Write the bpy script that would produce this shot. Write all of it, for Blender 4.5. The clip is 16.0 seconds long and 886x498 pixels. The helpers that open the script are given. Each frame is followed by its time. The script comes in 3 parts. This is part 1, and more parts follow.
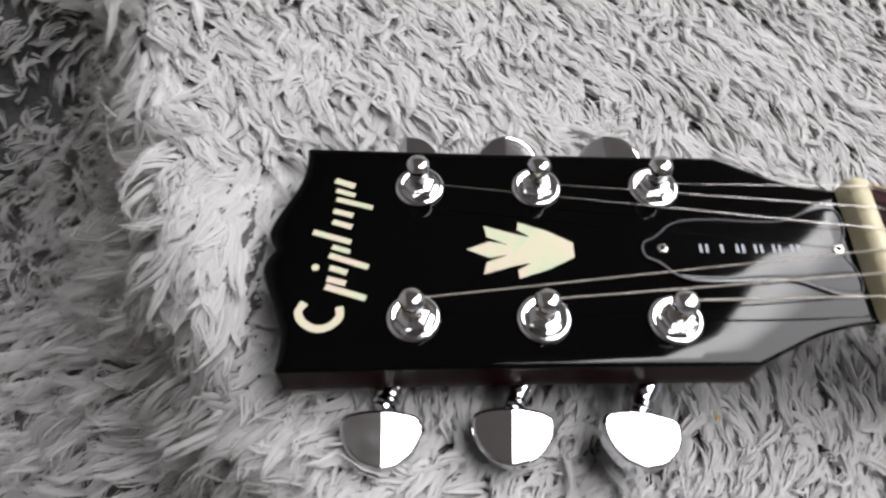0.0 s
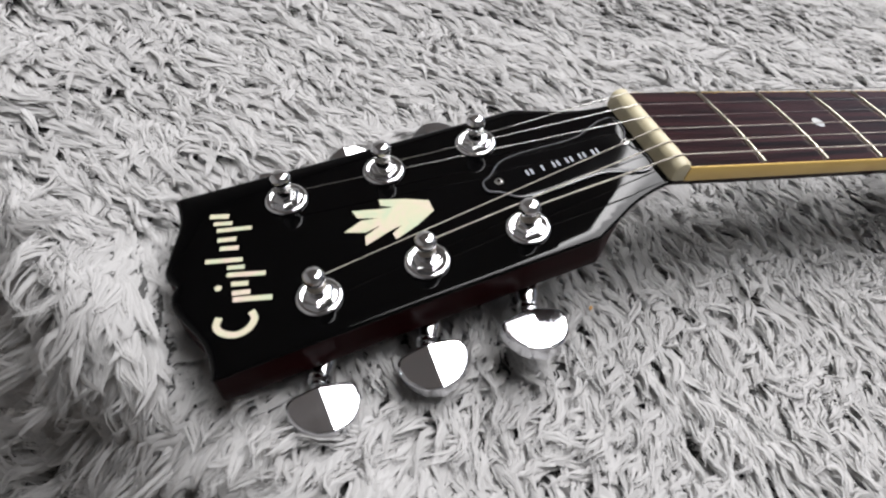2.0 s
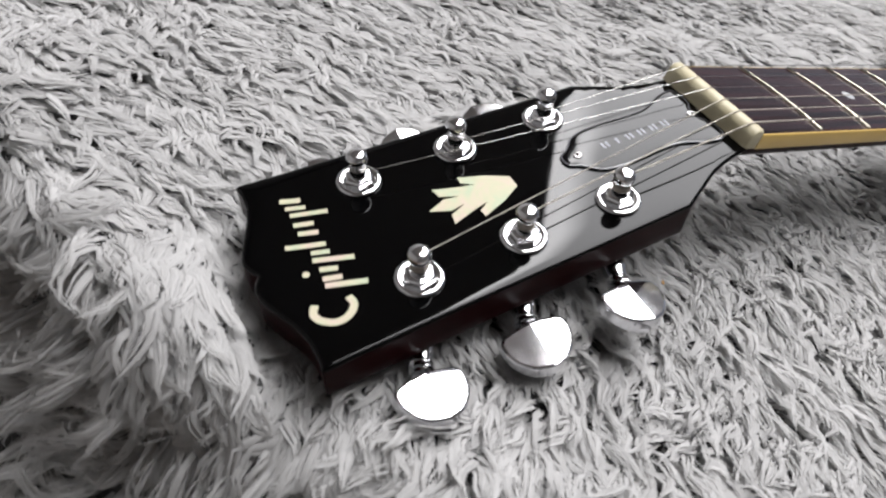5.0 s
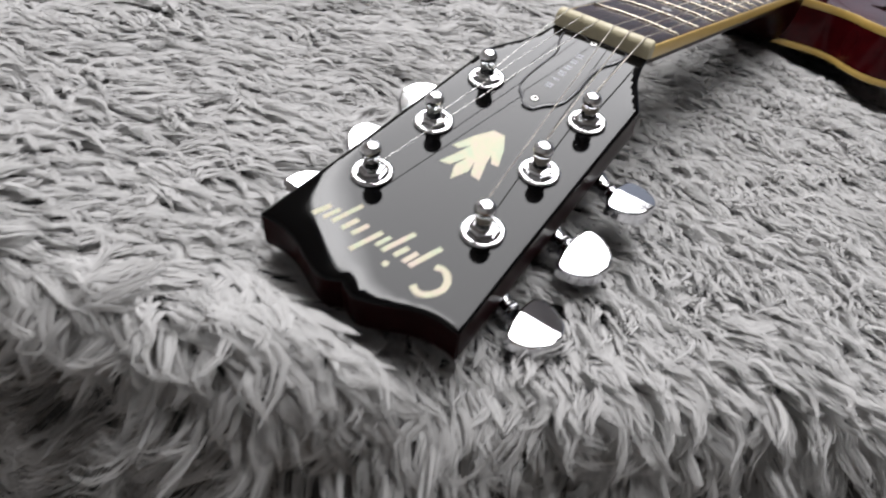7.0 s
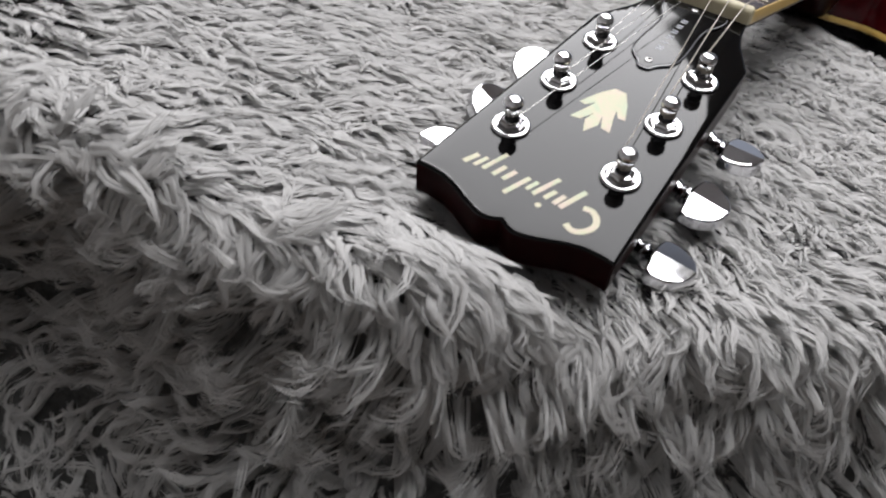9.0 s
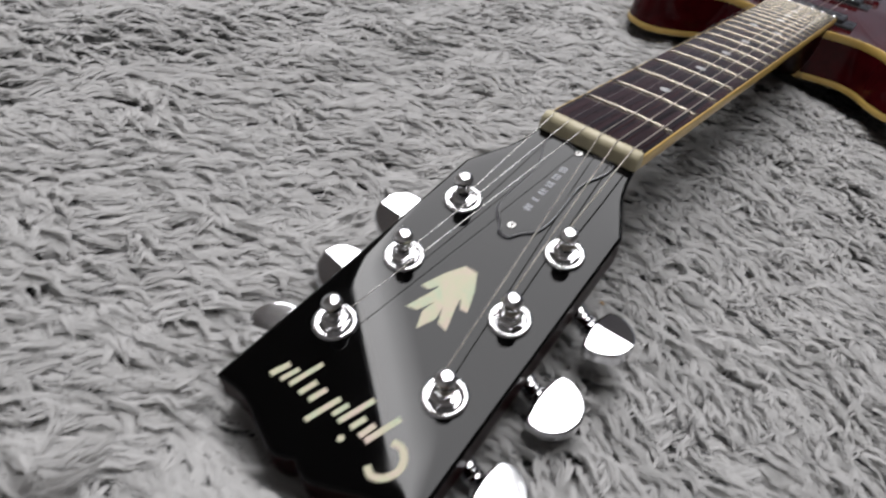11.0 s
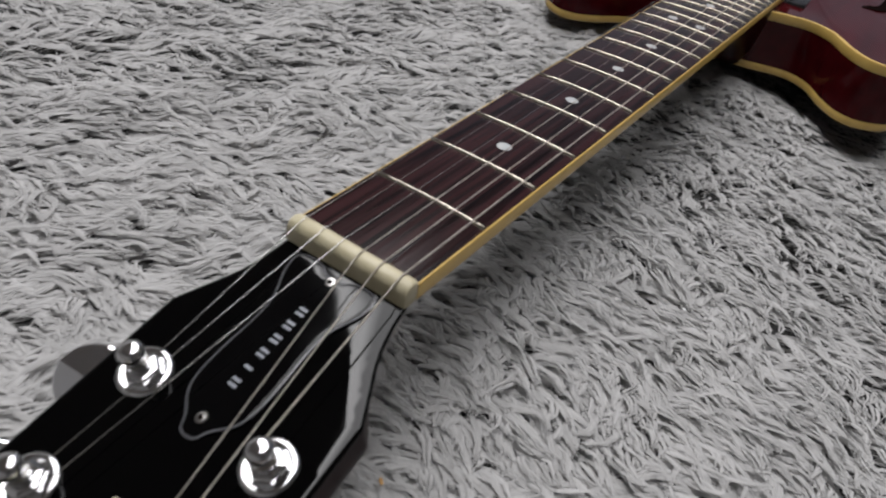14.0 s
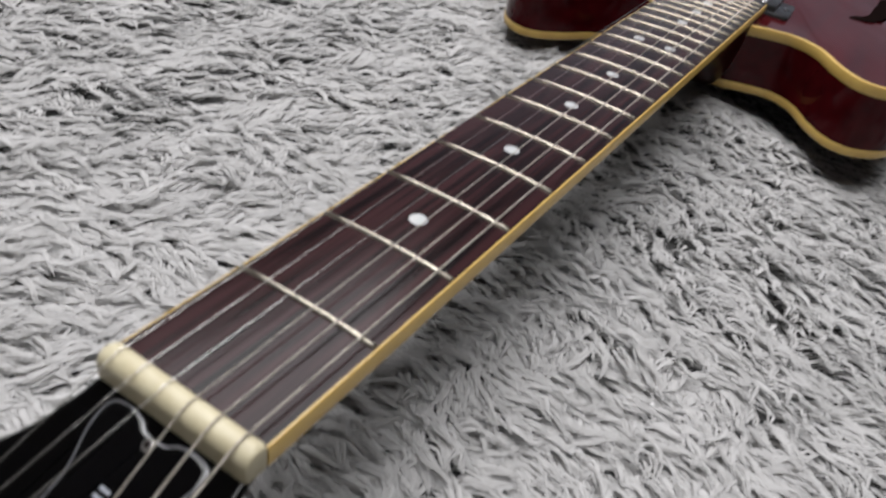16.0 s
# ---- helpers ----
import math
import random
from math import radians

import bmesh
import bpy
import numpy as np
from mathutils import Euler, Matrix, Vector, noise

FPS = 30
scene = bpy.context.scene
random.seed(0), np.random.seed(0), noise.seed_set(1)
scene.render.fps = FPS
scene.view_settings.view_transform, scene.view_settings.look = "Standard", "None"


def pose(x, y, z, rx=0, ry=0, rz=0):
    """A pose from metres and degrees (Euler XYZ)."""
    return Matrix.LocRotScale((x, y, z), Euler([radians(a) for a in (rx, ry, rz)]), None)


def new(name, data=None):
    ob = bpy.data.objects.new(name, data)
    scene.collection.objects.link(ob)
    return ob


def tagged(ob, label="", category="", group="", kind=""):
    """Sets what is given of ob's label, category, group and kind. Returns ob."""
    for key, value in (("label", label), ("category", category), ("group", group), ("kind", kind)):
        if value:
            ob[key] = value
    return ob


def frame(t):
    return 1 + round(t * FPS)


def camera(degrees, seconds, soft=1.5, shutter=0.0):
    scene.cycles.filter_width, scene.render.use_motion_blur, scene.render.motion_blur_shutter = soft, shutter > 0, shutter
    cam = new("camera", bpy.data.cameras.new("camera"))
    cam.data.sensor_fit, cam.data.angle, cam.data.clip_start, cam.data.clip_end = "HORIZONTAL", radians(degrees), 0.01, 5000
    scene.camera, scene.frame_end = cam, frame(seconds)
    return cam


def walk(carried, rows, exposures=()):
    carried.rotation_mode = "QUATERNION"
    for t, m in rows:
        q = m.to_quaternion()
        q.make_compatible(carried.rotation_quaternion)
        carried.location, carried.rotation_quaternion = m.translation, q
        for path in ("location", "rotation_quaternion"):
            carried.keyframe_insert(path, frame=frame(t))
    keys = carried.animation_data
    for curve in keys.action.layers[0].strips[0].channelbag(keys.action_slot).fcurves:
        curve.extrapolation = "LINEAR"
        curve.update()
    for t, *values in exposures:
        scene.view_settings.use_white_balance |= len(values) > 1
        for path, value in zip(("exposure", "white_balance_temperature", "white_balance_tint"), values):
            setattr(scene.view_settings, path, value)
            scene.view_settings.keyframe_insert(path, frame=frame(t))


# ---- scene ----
from mathutils import geometry

# The guitar's own frame: x from the nut towards the body, y towards the treble side, z out of the fingerboard.
# It lies rolled by 4.75 degrees on the pile of the blanket.
GUITAR = pose(0, 0, 0.0675, -4.75, 0, 0)
cam = camera(64.32, 16.0, soft=2.15, shutter=0.5)
cam.data.dof.use_dof, cam.data.dof.focus_distance, cam.data.dof.aperture_fstop = True, 0.31, 20.0
PATH = [
    (0, -0.16157, -0.10508, 0.11916, -24.263, -54.404, 30.352),
    (0.5, -0.16038, -0.10962, 0.11070, -27.673, -51.937, 26.139),
    (1, -0.16143, -0.13079, 0.11559, -28.566, -46.944, 18.714),
    (1.5, -0.17438, -0.14695, 0.11838, -33.405, -45.083, 18.254),
    (2, -0.17806, -0.15052, 0.11803, -35.978, -42.578, 20.193),
    (2.5, -0.18877, -0.14745, 0.11555, -36.256, -42.434, 19.711),
    (3, -0.18972, -0.15097, 0.10572, -36.094, -42.292, 19.890),
    (3.5, -0.20579, -0.14698, 0.10486, -36.936, -40.749, 22.166),
    (4, -0.20956, -0.14740, 0.09749, -38.488, -40.540, 23.502),
    (4.2, -0.20705, -0.14698, 0.09980, -37.841, -40.999, 23.093),
    (6.3, -0.26993, -0.09551, 0.06387, -58.865, -35.015, 16.353),
    (6.5, -0.27658, -0.09359, 0.06639, -60.349, -35.182, 15.355),
    (7, -0.29544, -0.09134, 0.06053, -65.081, -31.405, 15.464),
    (7.5, -0.33451, -0.06443, 0.04764, -65.896, -31.065, 15.559),
    (8, -0.34730, -0.06807, 0.04236, -63.985, -32.012, 15.944),
    (8.2, -0.34845, -0.06821, 0.04246, -63.972, -32.316, 15.883),
    (10.3, -0.29358, -0.06943, 0.08088, -66.257, -32.832, 15.137),
    (10.5, -0.28388, -0.07256, 0.08733, -65.999, -33.047, 15.300),
    (11, -0.25863, -0.07819, 0.10498, -63.195, -33.731, 14.690),
    (11.5, -0.22638, -0.08985, 0.12027, -64.030, -34.071, 14.492),
    (12, -0.21058, -0.09820, 0.12618, -62.929, -35.234, 14.598),
    (12.5, -0.19895, -0.09182, 0.13015, -64.583, -36.276, 15.407),
    (13, -0.17702, -0.09636, 0.13048, -63.223, -37.304, 13.182),
    (13.5, -0.15341, -0.09130, 0.12525, -63.503, -36.713, 11.825),
    (14, -0.12845, -0.09002, 0.12303, -63.587, -37.200, 12.172),
    (14.5, -0.10064, -0.08923, 0.11315, -63.933, -37.172, 11.390),
    (15, -0.07743, -0.08342, 0.10777, -64.183, -37.422, 11.042),
    (15.5, -0.06488, -0.08132, 0.09844, -63.469, -37.669, 11.078),
    (16, -0.06410, -0.08033, 0.11701, -64.539, -36.721, 11.464),
]
EXPOSURES = [(0.0, 0.37), (4.2, 0.43), (6.5, 0.32), (8.2, 0.3), (10.4, 0.14), (11.0, -0.13), (11.5, -0.31), (12.5, -0.26), (14.0, -0.3), (14.5, -0.05), (15.0, 0.05), (16.0, 0.1)]
walk(cam, [(t, GUITAR @ pose(x, y, z, 90 + pitch, 0, yaw) @ pose(0, 0, 0, 0, 0, roll)) for t, x, y, z, yaw, pitch, roll in PATH],
     exposures=EXPOSURES)

# ---- light: one large window in the roof above the bed, sky outside ----
world = bpy.data.worlds.new("sky")
scene.world = world
world.use_nodes = True
wn = world.node_tree
sky = wn.nodes.new("ShaderNodeTexSky")
sky.sky_type, sky.sun_disc = "NISHITA", False
sky.sun_elevation, sky.sun_rotation = radians(40), radians(140)
wn.nodes["Background"].inputs["Strength"].default_value = 0.1
wn.links.new(sky.outputs["Color"], wn.nodes["Background"].inputs["Color"])

WIN_C, WIN_W, WIN_L, WIN_TURN = (0.795, 0.748, 2.07), 1.52, 2.78, -39.2
lamp = new("window_daylight", bpy.data.lights.new("window_daylight", "AREA"))
lamp.data.shape, lamp.data.size, lamp.data.size_y = "RECTANGLE", WIN_W, WIN_L
lamp.data.energy, lamp.data.color = 107.0, (1.0, 0.985, 0.995)
lamp.matrix_basis = pose(*WIN_C, 0, 0, WIN_TURN)
# the sky in the window is brightest along one long side
lamp.data.use_nodes = True
ln = lamp.data.node_tree
spot, axes = ln.nodes.new("ShaderNodeNewGeometry"), ln.nodes.new("ShaderNodeSeparateXYZ")
ln.links.new(spot.outputs["Parametric"], axes.inputs[0])
bands = []
for axis, stops in (("X", ((0.0, 1.0), (0.05, 1.0), (0.075, 0.6), (0.12, 0.0))), ("Y", ((0.0, 0.5), (0.35, 1.0), (0.6, 1.0), (0.9, 0.35)))):
    ramp = ln.nodes.new("ShaderNodeValToRGB")
    while len(ramp.color_ramp.elements) < len(stops):
        ramp.color_ramp.elements.new(0.5)
    for el, (at, v) in zip(ramp.color_ramp.elements, stops):
        el.position, el.color = at, (v, v, v, 1)
    ln.links.new(axes.outputs[axis], ramp.inputs["Fac"])
    bands.append(ramp.outputs["Color"])
both, gain = ln.nodes.new("ShaderNodeMath"), ln.nodes.new("ShaderNodeMath")
both.operation, gain.operation = "MULTIPLY", "MULTIPLY_ADD"
ln.links.new(bands[0], both.inputs[0])
ln.links.new(bands[1], both.inputs[1])
ln.links.new(both.outputs[0], gain.inputs[0])
gain.inputs[1].default_value, gain.inputs[2].default_value = 1.5, 1.0
ln.links.new(gain.outputs[0], ln.nodes["Emission"].inputs["Strength"])


# ---- materials ----
def material(name, colour, rough=0.5, metal=0.0, coat=0.0, grain=None, bump=0.0, bump_scale=40.0, spec=0.5):
    """A principled material; grain: (second colour, scale, stretch along x, amount)."""
    m = bpy.data.materials.new(name)
    m.use_nodes = True
    nt, b = m.node_tree, m.node_tree.nodes["Principled BSDF"]
    b.inputs["Base Color"].default_value = (*colour, 1)
    b.inputs["Roughness"].default_value, b.inputs["Metallic"].default_value = rough, metal
    b.inputs["Coat Weight"].default_value, b.inputs["Coat Roughness"].default_value = coat, 0.03
    b.inputs["Specular IOR Level"].default_value = spec
    co = nt.nodes.new("ShaderNodeTexCoord")
    if grain:
        second, size, stretch, amount = grain
        mp, nz, mx = nt.nodes.new("ShaderNodeMapping"), nt.nodes.new("ShaderNodeTexNoise"), nt.nodes.new("ShaderNodeMix")
        ramp = nt.nodes.new("ShaderNodeValToRGB")
        mp.inputs["Scale"].default_value = (1 / stretch, 1, 1)
        nz.inputs["Scale"].default_value, nz.inputs["Detail"].default_value = size, 6
        ramp.color_ramp.elements[0].position, ramp.color_ramp.elements[1].position = 0.5 - amount / 2, 0.5 + amount / 2
        mx.data_type = "RGBA"
        mx.inputs["A"].default_value, mx.inputs["B"].default_value = (*colour, 1), (*second, 1)
        nt.links.new(co.outputs["Object"], mp.inputs["Vector"])
        nt.links.new(mp.outputs["Vector"], nz.inputs["Vector"])
        nt.links.new(nz.outputs["Fac"], ramp.inputs["Fac"])
        nt.links.new(ramp.outputs["Color"], mx.inputs["Factor"])
        nt.links.new(mx.outputs["Result"], b.inputs["Base Color"])
    if bump:
        nb, bp = nt.nodes.new("ShaderNodeTexNoise"), nt.nodes.new("ShaderNodeBump")
        nb.inputs["Scale"].default_value, nb.inputs["Detail"].default_value = bump_scale, 4
        bp.inputs["Strength"].default_value, bp.inputs["Distance"].default_value = bump, 0.001
        nt.links.new(co.outputs["Object"], nb.inputs["Vector"])
        nt.links.new(nb.outputs["Fac"], bp.inputs["Height"])
        nt.links.new(bp.outputs["Normal"], b.inputs["Normal"])
    return m


def smudges(m, size, low, high):
    """Roughness that wanders between two values, as on a handled surface."""
    nt, b = m.node_tree, m.node_tree.nodes["Principled BSDF"]
    co, nz, mr = nt.nodes.new("ShaderNodeTexCoord"), nt.nodes.new("ShaderNodeTexNoise"), nt.nodes.new("ShaderNodeMapRange")
    nz.inputs["Scale"].default_value, nz.inputs["Detail"].default_value = size, 5
    mr.inputs["From Min"].default_value, mr.inputs["From Max"].default_value = 0.35, 0.7
    mr.inputs["To Min"].default_value, mr.inputs["To Max"].default_value = low, high
    nt.links.new(co.outputs["Object"], nz.inputs["Vector"])
    nt.links.new(nz.outputs["Fac"], mr.inputs["Value"])
    nt.links.new(mr.outputs["Result"], b.inputs["Roughness"])
    return m


BLACK = smudges(material("black_lacquer", (0.0006, 0.0006, 0.0007), 0.06, spec=0.2), 60, 0.02, 0.06)
COVER = smudges(material("black_plastic", (0.001, 0.001, 0.0012), 0.1, spec=0.21), 80, 0.04, 0.09)
CHERRY = material("cherry_lacquer", (0.050, 0.0028, 0.0042), 0.06, spec=0.12, grain=((0.026, 0.0018, 0.0028), 90, 9, 0.5))
NECKWOOD = material("dark_red_neck_lacquer", (0.016, 0.0018, 0.0022), 0.3, spec=0.03, grain=((0.008, 0.0010, 0.0012), 120, 9, 0.5))
ROSEWOOD = material("rosewood", (0.029, 0.0115, 0.0125), 0.2, spec=0.11, grain=((0.005, 0.0026, 0.003), 330, 34, 0.24), bump=0.06, bump_scale=700)
BINDING = material("aged_cream_binding", (0.56, 0.385, 0.11), 0.3, grain=((0.46, 0.30, 0.08), 150, 3, 0.6))
NUTBONE = material("cream_nut", (0.47, 0.43, 0.30), 0.5, grain=((0.38, 0.33, 0.21), 220, 1, 0.6), bump=0.1, bump_scale=600)


def pearl():
    """Mother of pearl: cream with faint pink and green clouds."""
    m = material("pearl_inlay", (0.50, 0.49, 0.36), 0.35, spec=0.12)
    nt, b = m.node_tree, m.node_tree.nodes["Principled BSDF"]
    co, nz, ramp = nt.nodes.new("ShaderNodeTexCoord"), nt.nodes.new("ShaderNodeTexNoise"), nt.nodes.new("ShaderNodeValToRGB")
    nz.inputs["Scale"].default_value, nz.inputs["Detail"].default_value, nz.inputs["Distortion"].default_value = 110, 3, 1.2
    e = ramp.color_ramp.elements
    e[0].position, e[0].color = 0.32, (0.37, 0.43, 0.31, 1)
    e[1].position, e[1].color = 0.68, (0.49, 0.40, 0.34, 1)
    e.new(0.5).color = (0.45, 0.43, 0.31, 1)
    nt.links.new(co.outputs["Object"], nz.inputs["Vector"])
    nt.links.new(nz.outputs["Fac"], ramp.inputs["Fac"])
    nt.links.new(ramp.outputs["Color"], b.inputs["Base Color"])
    return m


PEARL = pearl()
BUTTON = smudges(material("button_chrome", (0.70, 0.70, 0.72), 0.1, metal=1.0), 150, 0.07, 0.13)
CHROME = smudges(material("chrome", (0.66, 0.66, 0.67), 0.08, metal=1.0), 200, 0.05, 0.14)
STEEL = material("steel_string", (0.44, 0.43, 0.41), 0.27, metal=1.0)
WOUND = material("wound_string", (0.36, 0.33, 0.29), 0.42, metal=1.0, bump=0.5, bump_scale=2600)
FRETWIRE = material("fret_wire", (0.34, 0.31, 0.26), 0.22, metal=1.0)
PICKUP = smudges(material("black_pickup", (0.012, 0.012, 0.013), 0.3), 90, 0.2, 0.4)
PLY = material("pale_ply", (0.10, 0.10, 0.11), 0.25, spec=0.9)
SCREW = material("dull_screw_steel", (0.34, 0.33, 0.32), 0.25, metal=1.0)
STRAW = material("amber_straw", (0.42, 0.24, 0.06), 0.6, grain=((0.28, 0.14, 0.04), 900, 3, 0.5))
MARK = material("pale_marking", (0.2, 0.212, 0.24), 0.4)
# near-black that paints the shade inside holes on solid pieces
HOLE_SHADE = material("cavity_shade", (0.005, 0.003, 0.0028), 0.9, spec=0.0)
DOT = material("grey_pearl_dot", (0.42, 0.42, 0.41), 0.3, grain=((0.32, 0.34, 0.35), 260, 1, 0.5))
PLASTER = material("wall_paint", (0.18, 0.178, 0.175), 0.85, grain=((0.14, 0.138, 0.136), 3, 1, 0.6), bump=0.1)
# blue put into the wall colour in place of bluish daylight
BLUE_TINT_WALL = material("blue_reflection_tint", (0.30, 0.335, 0.40), 0.85, grain=((0.25, 0.28, 0.34), 3, 1, 0.6), bump=0.1)
PALEWALL = material("pale_wall_paint", (0.40, 0.396, 0.39), 0.85, grain=((0.35, 0.346, 0.34), 3, 1, 0.6), bump=0.1)
CEILING = material("pale_ceiling_paint", (0.46, 0.455, 0.45), 0.85, grain=((0.41, 0.405, 0.40), 3, 1, 0.5), bump=0.1)
FLOORWOOD = material("floor_boards", (0.18, 0.11, 0.06), 0.5, grain=((0.12, 0.07, 0.04), 10, 8, 0.5))
LINT = material("white_lint", (0.8, 0.8, 0.8), 0.8, bump=0.5, bump_scale=900)


def fur_material():
    """Grey pile: light wisps of uneven tone, some light passing through them."""
    m = bpy.data.materials.new("grey_fur")
    m.use_nodes = True
    nt = m.node_tree
    b, out = nt.nodes["Principled BSDF"], nt.nodes["Material Output"]
    geo, ramp = nt.nodes.new("ShaderNodeNewGeometry"), nt.nodes.new("ShaderNodeValToRGB")
    co, nz, mix = nt.nodes.new("ShaderNodeTexCoord"), nt.nodes.new("ShaderNodeTexNoise"), nt.nodes.new("ShaderNodeMix")
    tr, ms = nt.nodes.new("ShaderNodeBsdfTranslucent"), nt.nodes.new("ShaderNodeMixShader")
    e = ramp.color_ramp.elements
    e[0].position, e[0].color = 0.0, (0.61, 0.603, 0.596, 1)
    e[1].position, e[1].color = 1.0, (0.72, 0.713, 0.705, 1)
    nz.inputs["Scale"].default_value, nz.inputs["Detail"].default_value = 22, 3
    mix.data_type, mix.blend_type = "RGBA", "MULTIPLY"
    mix.inputs["Factor"].default_value = 0.2
    nt.links.new(geo.outputs["Random Per Island"], ramp.inputs["Fac"])
    nt.links.new(co.outputs["Object"], nz.inputs["Vector"])
    nt.links.new(ramp.outputs["Color"], mix.inputs["A"])
    nt.links.new(nz.outputs["Fac"], mix.inputs["B"])
    nt.links.new(mix.outputs["Result"], b.inputs["Base Color"])
    nt.links.new(mix.outputs["Result"], tr.inputs["Color"])
    b.inputs["Roughness"].default_value = 0.8
    b.inputs["Specular IOR Level"].default_value = 0.1
    ms.inputs["Fac"].default_value = 0.5
    nt.links.new(b.outputs["BSDF"], ms.inputs[1])
    nt.links.new(tr.outputs["BSDF"], ms.inputs[2])
    nt.links.new(ms.outputs["Shader"], out.inputs["Surface"])
    return m


FUR = fur_material()
BACKING = material("dark_grey_blanket_backing", (0.08, 0.079, 0.077), 0.95, grain=((0.03, 0.03, 0.03), 300, 1, 0.5), bump=0.6, bump_scale=500)

# ---- mesh helpers; all shapes are given in centimetres ----
CM = Matrix.Scale(0.01, 4)


def part(name, bm, mat, parent=None, label="", smooth=35):
    bmesh.ops.recalc_face_normals(bm, faces=bm.faces)
    bm.transform(CM)
    me = bpy.data.meshes.new(name)
    bm.to_mesh(me)
    bm.free()
    me.materials.append(mat)
    if smooth:
        me.polygons.foreach_set("use_smooth", [True] * len(me.polygons))
        me.set_sharp_from_angle(angle=radians(smooth))
    ob = new(name, me)
    if parent:
        ob.parent = parent
    return tagged(ob, label)


def prism(outline, z0, z1, bevel=0.0, segs=2, both=False):
    """An upright prism over an outline, its upper rim (or both rims) rounded."""
    bm = bmesh.new()
    low = [bm.verts.new((x, y, z0)) for x, y in outline]
    top = [bm.verts.new((x, y, z1)) for x, y in outline]
    n = len(outline)
    bm.faces.new(low), bm.faces.new(top)
    for i in range(n):
        bm.faces.new((low[i], low[(i + 1) % n], top[(i + 1) % n], top[i]))
    if bevel:
        rim = [e for e in bm.edges if all(v in top for v in e.verts) or (both and all(v in low for v in e.verts))]
        bmesh.ops.bevel(bm, geom=rim, offset=bevel, segments=segs, profile=0.5, affect="EDGES")
    return bm


def box(x0, x1, y0, y1, z0, z1, bevel=0.0):
    bm = bmesh.new()
    bmesh.ops.create_cube(bm, size=1)
    for v in bm.verts:
        v.co = ((x0 + x1) / 2 + v.co.x * (x1 - x0), (y0 + y1) / 2 + v.co.y * (y1 - y0), (z0 + z1) / 2 + v.co.z * (z1 - z0))
    if bevel:
        bmesh.ops.bevel(bm, geom=bm.edges[:], offset=bevel, segments=2, profile=0.5, affect="EDGES")
    return bm


def lathe(profile, segs=24, dents=0.0):
    """Turns rows of (radius, height) round z; dents flattens six sides."""
    bm = bmesh.new()
    rings = []
    for r, z in profile:
        if r < 1e-4:
            rings.append([bm.verts.new((0, 0, z))])
        else:
            k = [1 - dents * (0.5 + 0.5 * math.cos(6 * 2 * math.pi * i / segs)) for i in range(segs)]
            rings.append([bm.verts.new((r * k[i] * math.cos(2 * math.pi * i / segs), r * k[i] * math.sin(2 * math.pi * i / segs), z)) for i in range(segs)])
    for a, b in zip(rings, rings[1:]):
        for i in range(segs):
            j = (i + 1) % segs
            q = [a[i % len(a)], a[j % len(a)], b[j % len(b)], b[i % len(b)]]
            q = list(dict.fromkeys(q))
            if len(q) > 2:
                bm.faces.new(q)
    for ring in (rings[0], rings[-1]):
        if len(ring) > 2:
            bm.faces.new(ring)
    return bm


def tube(points, radius, segs=8):
    """A round bar along points."""
    bm = bmesh.new()
    pts = [Vector(p) for p in points]
    rings, side = [], None
    for i, p in enumerate(pts):
        ahead = (pts[min(i + 1, len(pts) - 1)] - pts[max(i - 1, 0)]).normalized()
        side = (side - ahead * side.dot(ahead)).normalized() if side else ahead.orthogonal().normalized()
        up = ahead.cross(side)
        rings.append([bm.verts.new(p + radius * (math.cos(a) * side + math.sin(a) * up)) for a in (2 * math.pi * k / segs for k in range(segs))])
    for a, b in zip(rings, rings[1:]):
        for i in range(segs):
            bm.faces.new((a[i], a[(i + 1) % segs], b[(i + 1) % segs], b[i]))
    bm.faces.new(rings[0]), bm.faces.new(rings[-1])
    return bm


def loft(rings, caps=True):
    bm = bmesh.new()
    rows = [[bm.verts.new(p) for p in ring] for ring in rings]
    n = len(rows[0])
    for a, b in zip(rows, rows[1:]):
        for i in range(n):
            bm.faces.new((a[i], a[(i + 1) % n], b[(i + 1) % n], b[i]))
    if caps:
        bm.faces.new(rows[0]), bm.faces.new(rows[-1])
    return bm


def curve(points, steps=6, closed=True):
    """A smooth closed or open line through points (Catmull-Rom)."""
    n, out = len(points), []
    for i in range(n if closed else n - 1):
        p = [Vector(points[(i + k) % n]) if closed else Vector(points[min(max(i + k, 0), n - 1)]) for k in (-1, 0, 1, 2)]
        for s in range(steps):
            t = s / steps
            out.append(tuple(0.5 * (2 * p[1] + (p[2] - p[0]) * t + (2 * p[0] - 5 * p[1] + 4 * p[2] - p[3]) * t * t + (3 * p[1] - p[0] - 3 * p[2] + p[3]) * t ** 3)))
    if not closed:
        out.append(tuple(points[-1]))
    return out


def moved(bm, m):
    bm.transform(m)
    return bm


# ---- the room round the bed ----
FLOOR_Z, CEIL_Z = -0.55, 2.10
X0, X1, Y0, Y1 = -1.9, 2.9, -2.0, 2.8


def slab(name, x0, x1, y0, y1, z0, z1, mat, label, category):
    ob = part(name, box(x0 * 100, x1 * 100, y0 * 100, y1 * 100, z0 * 100, z1 * 100), mat, None, label, smooth=0)
    return tagged(ob, label, category, kind="structure")


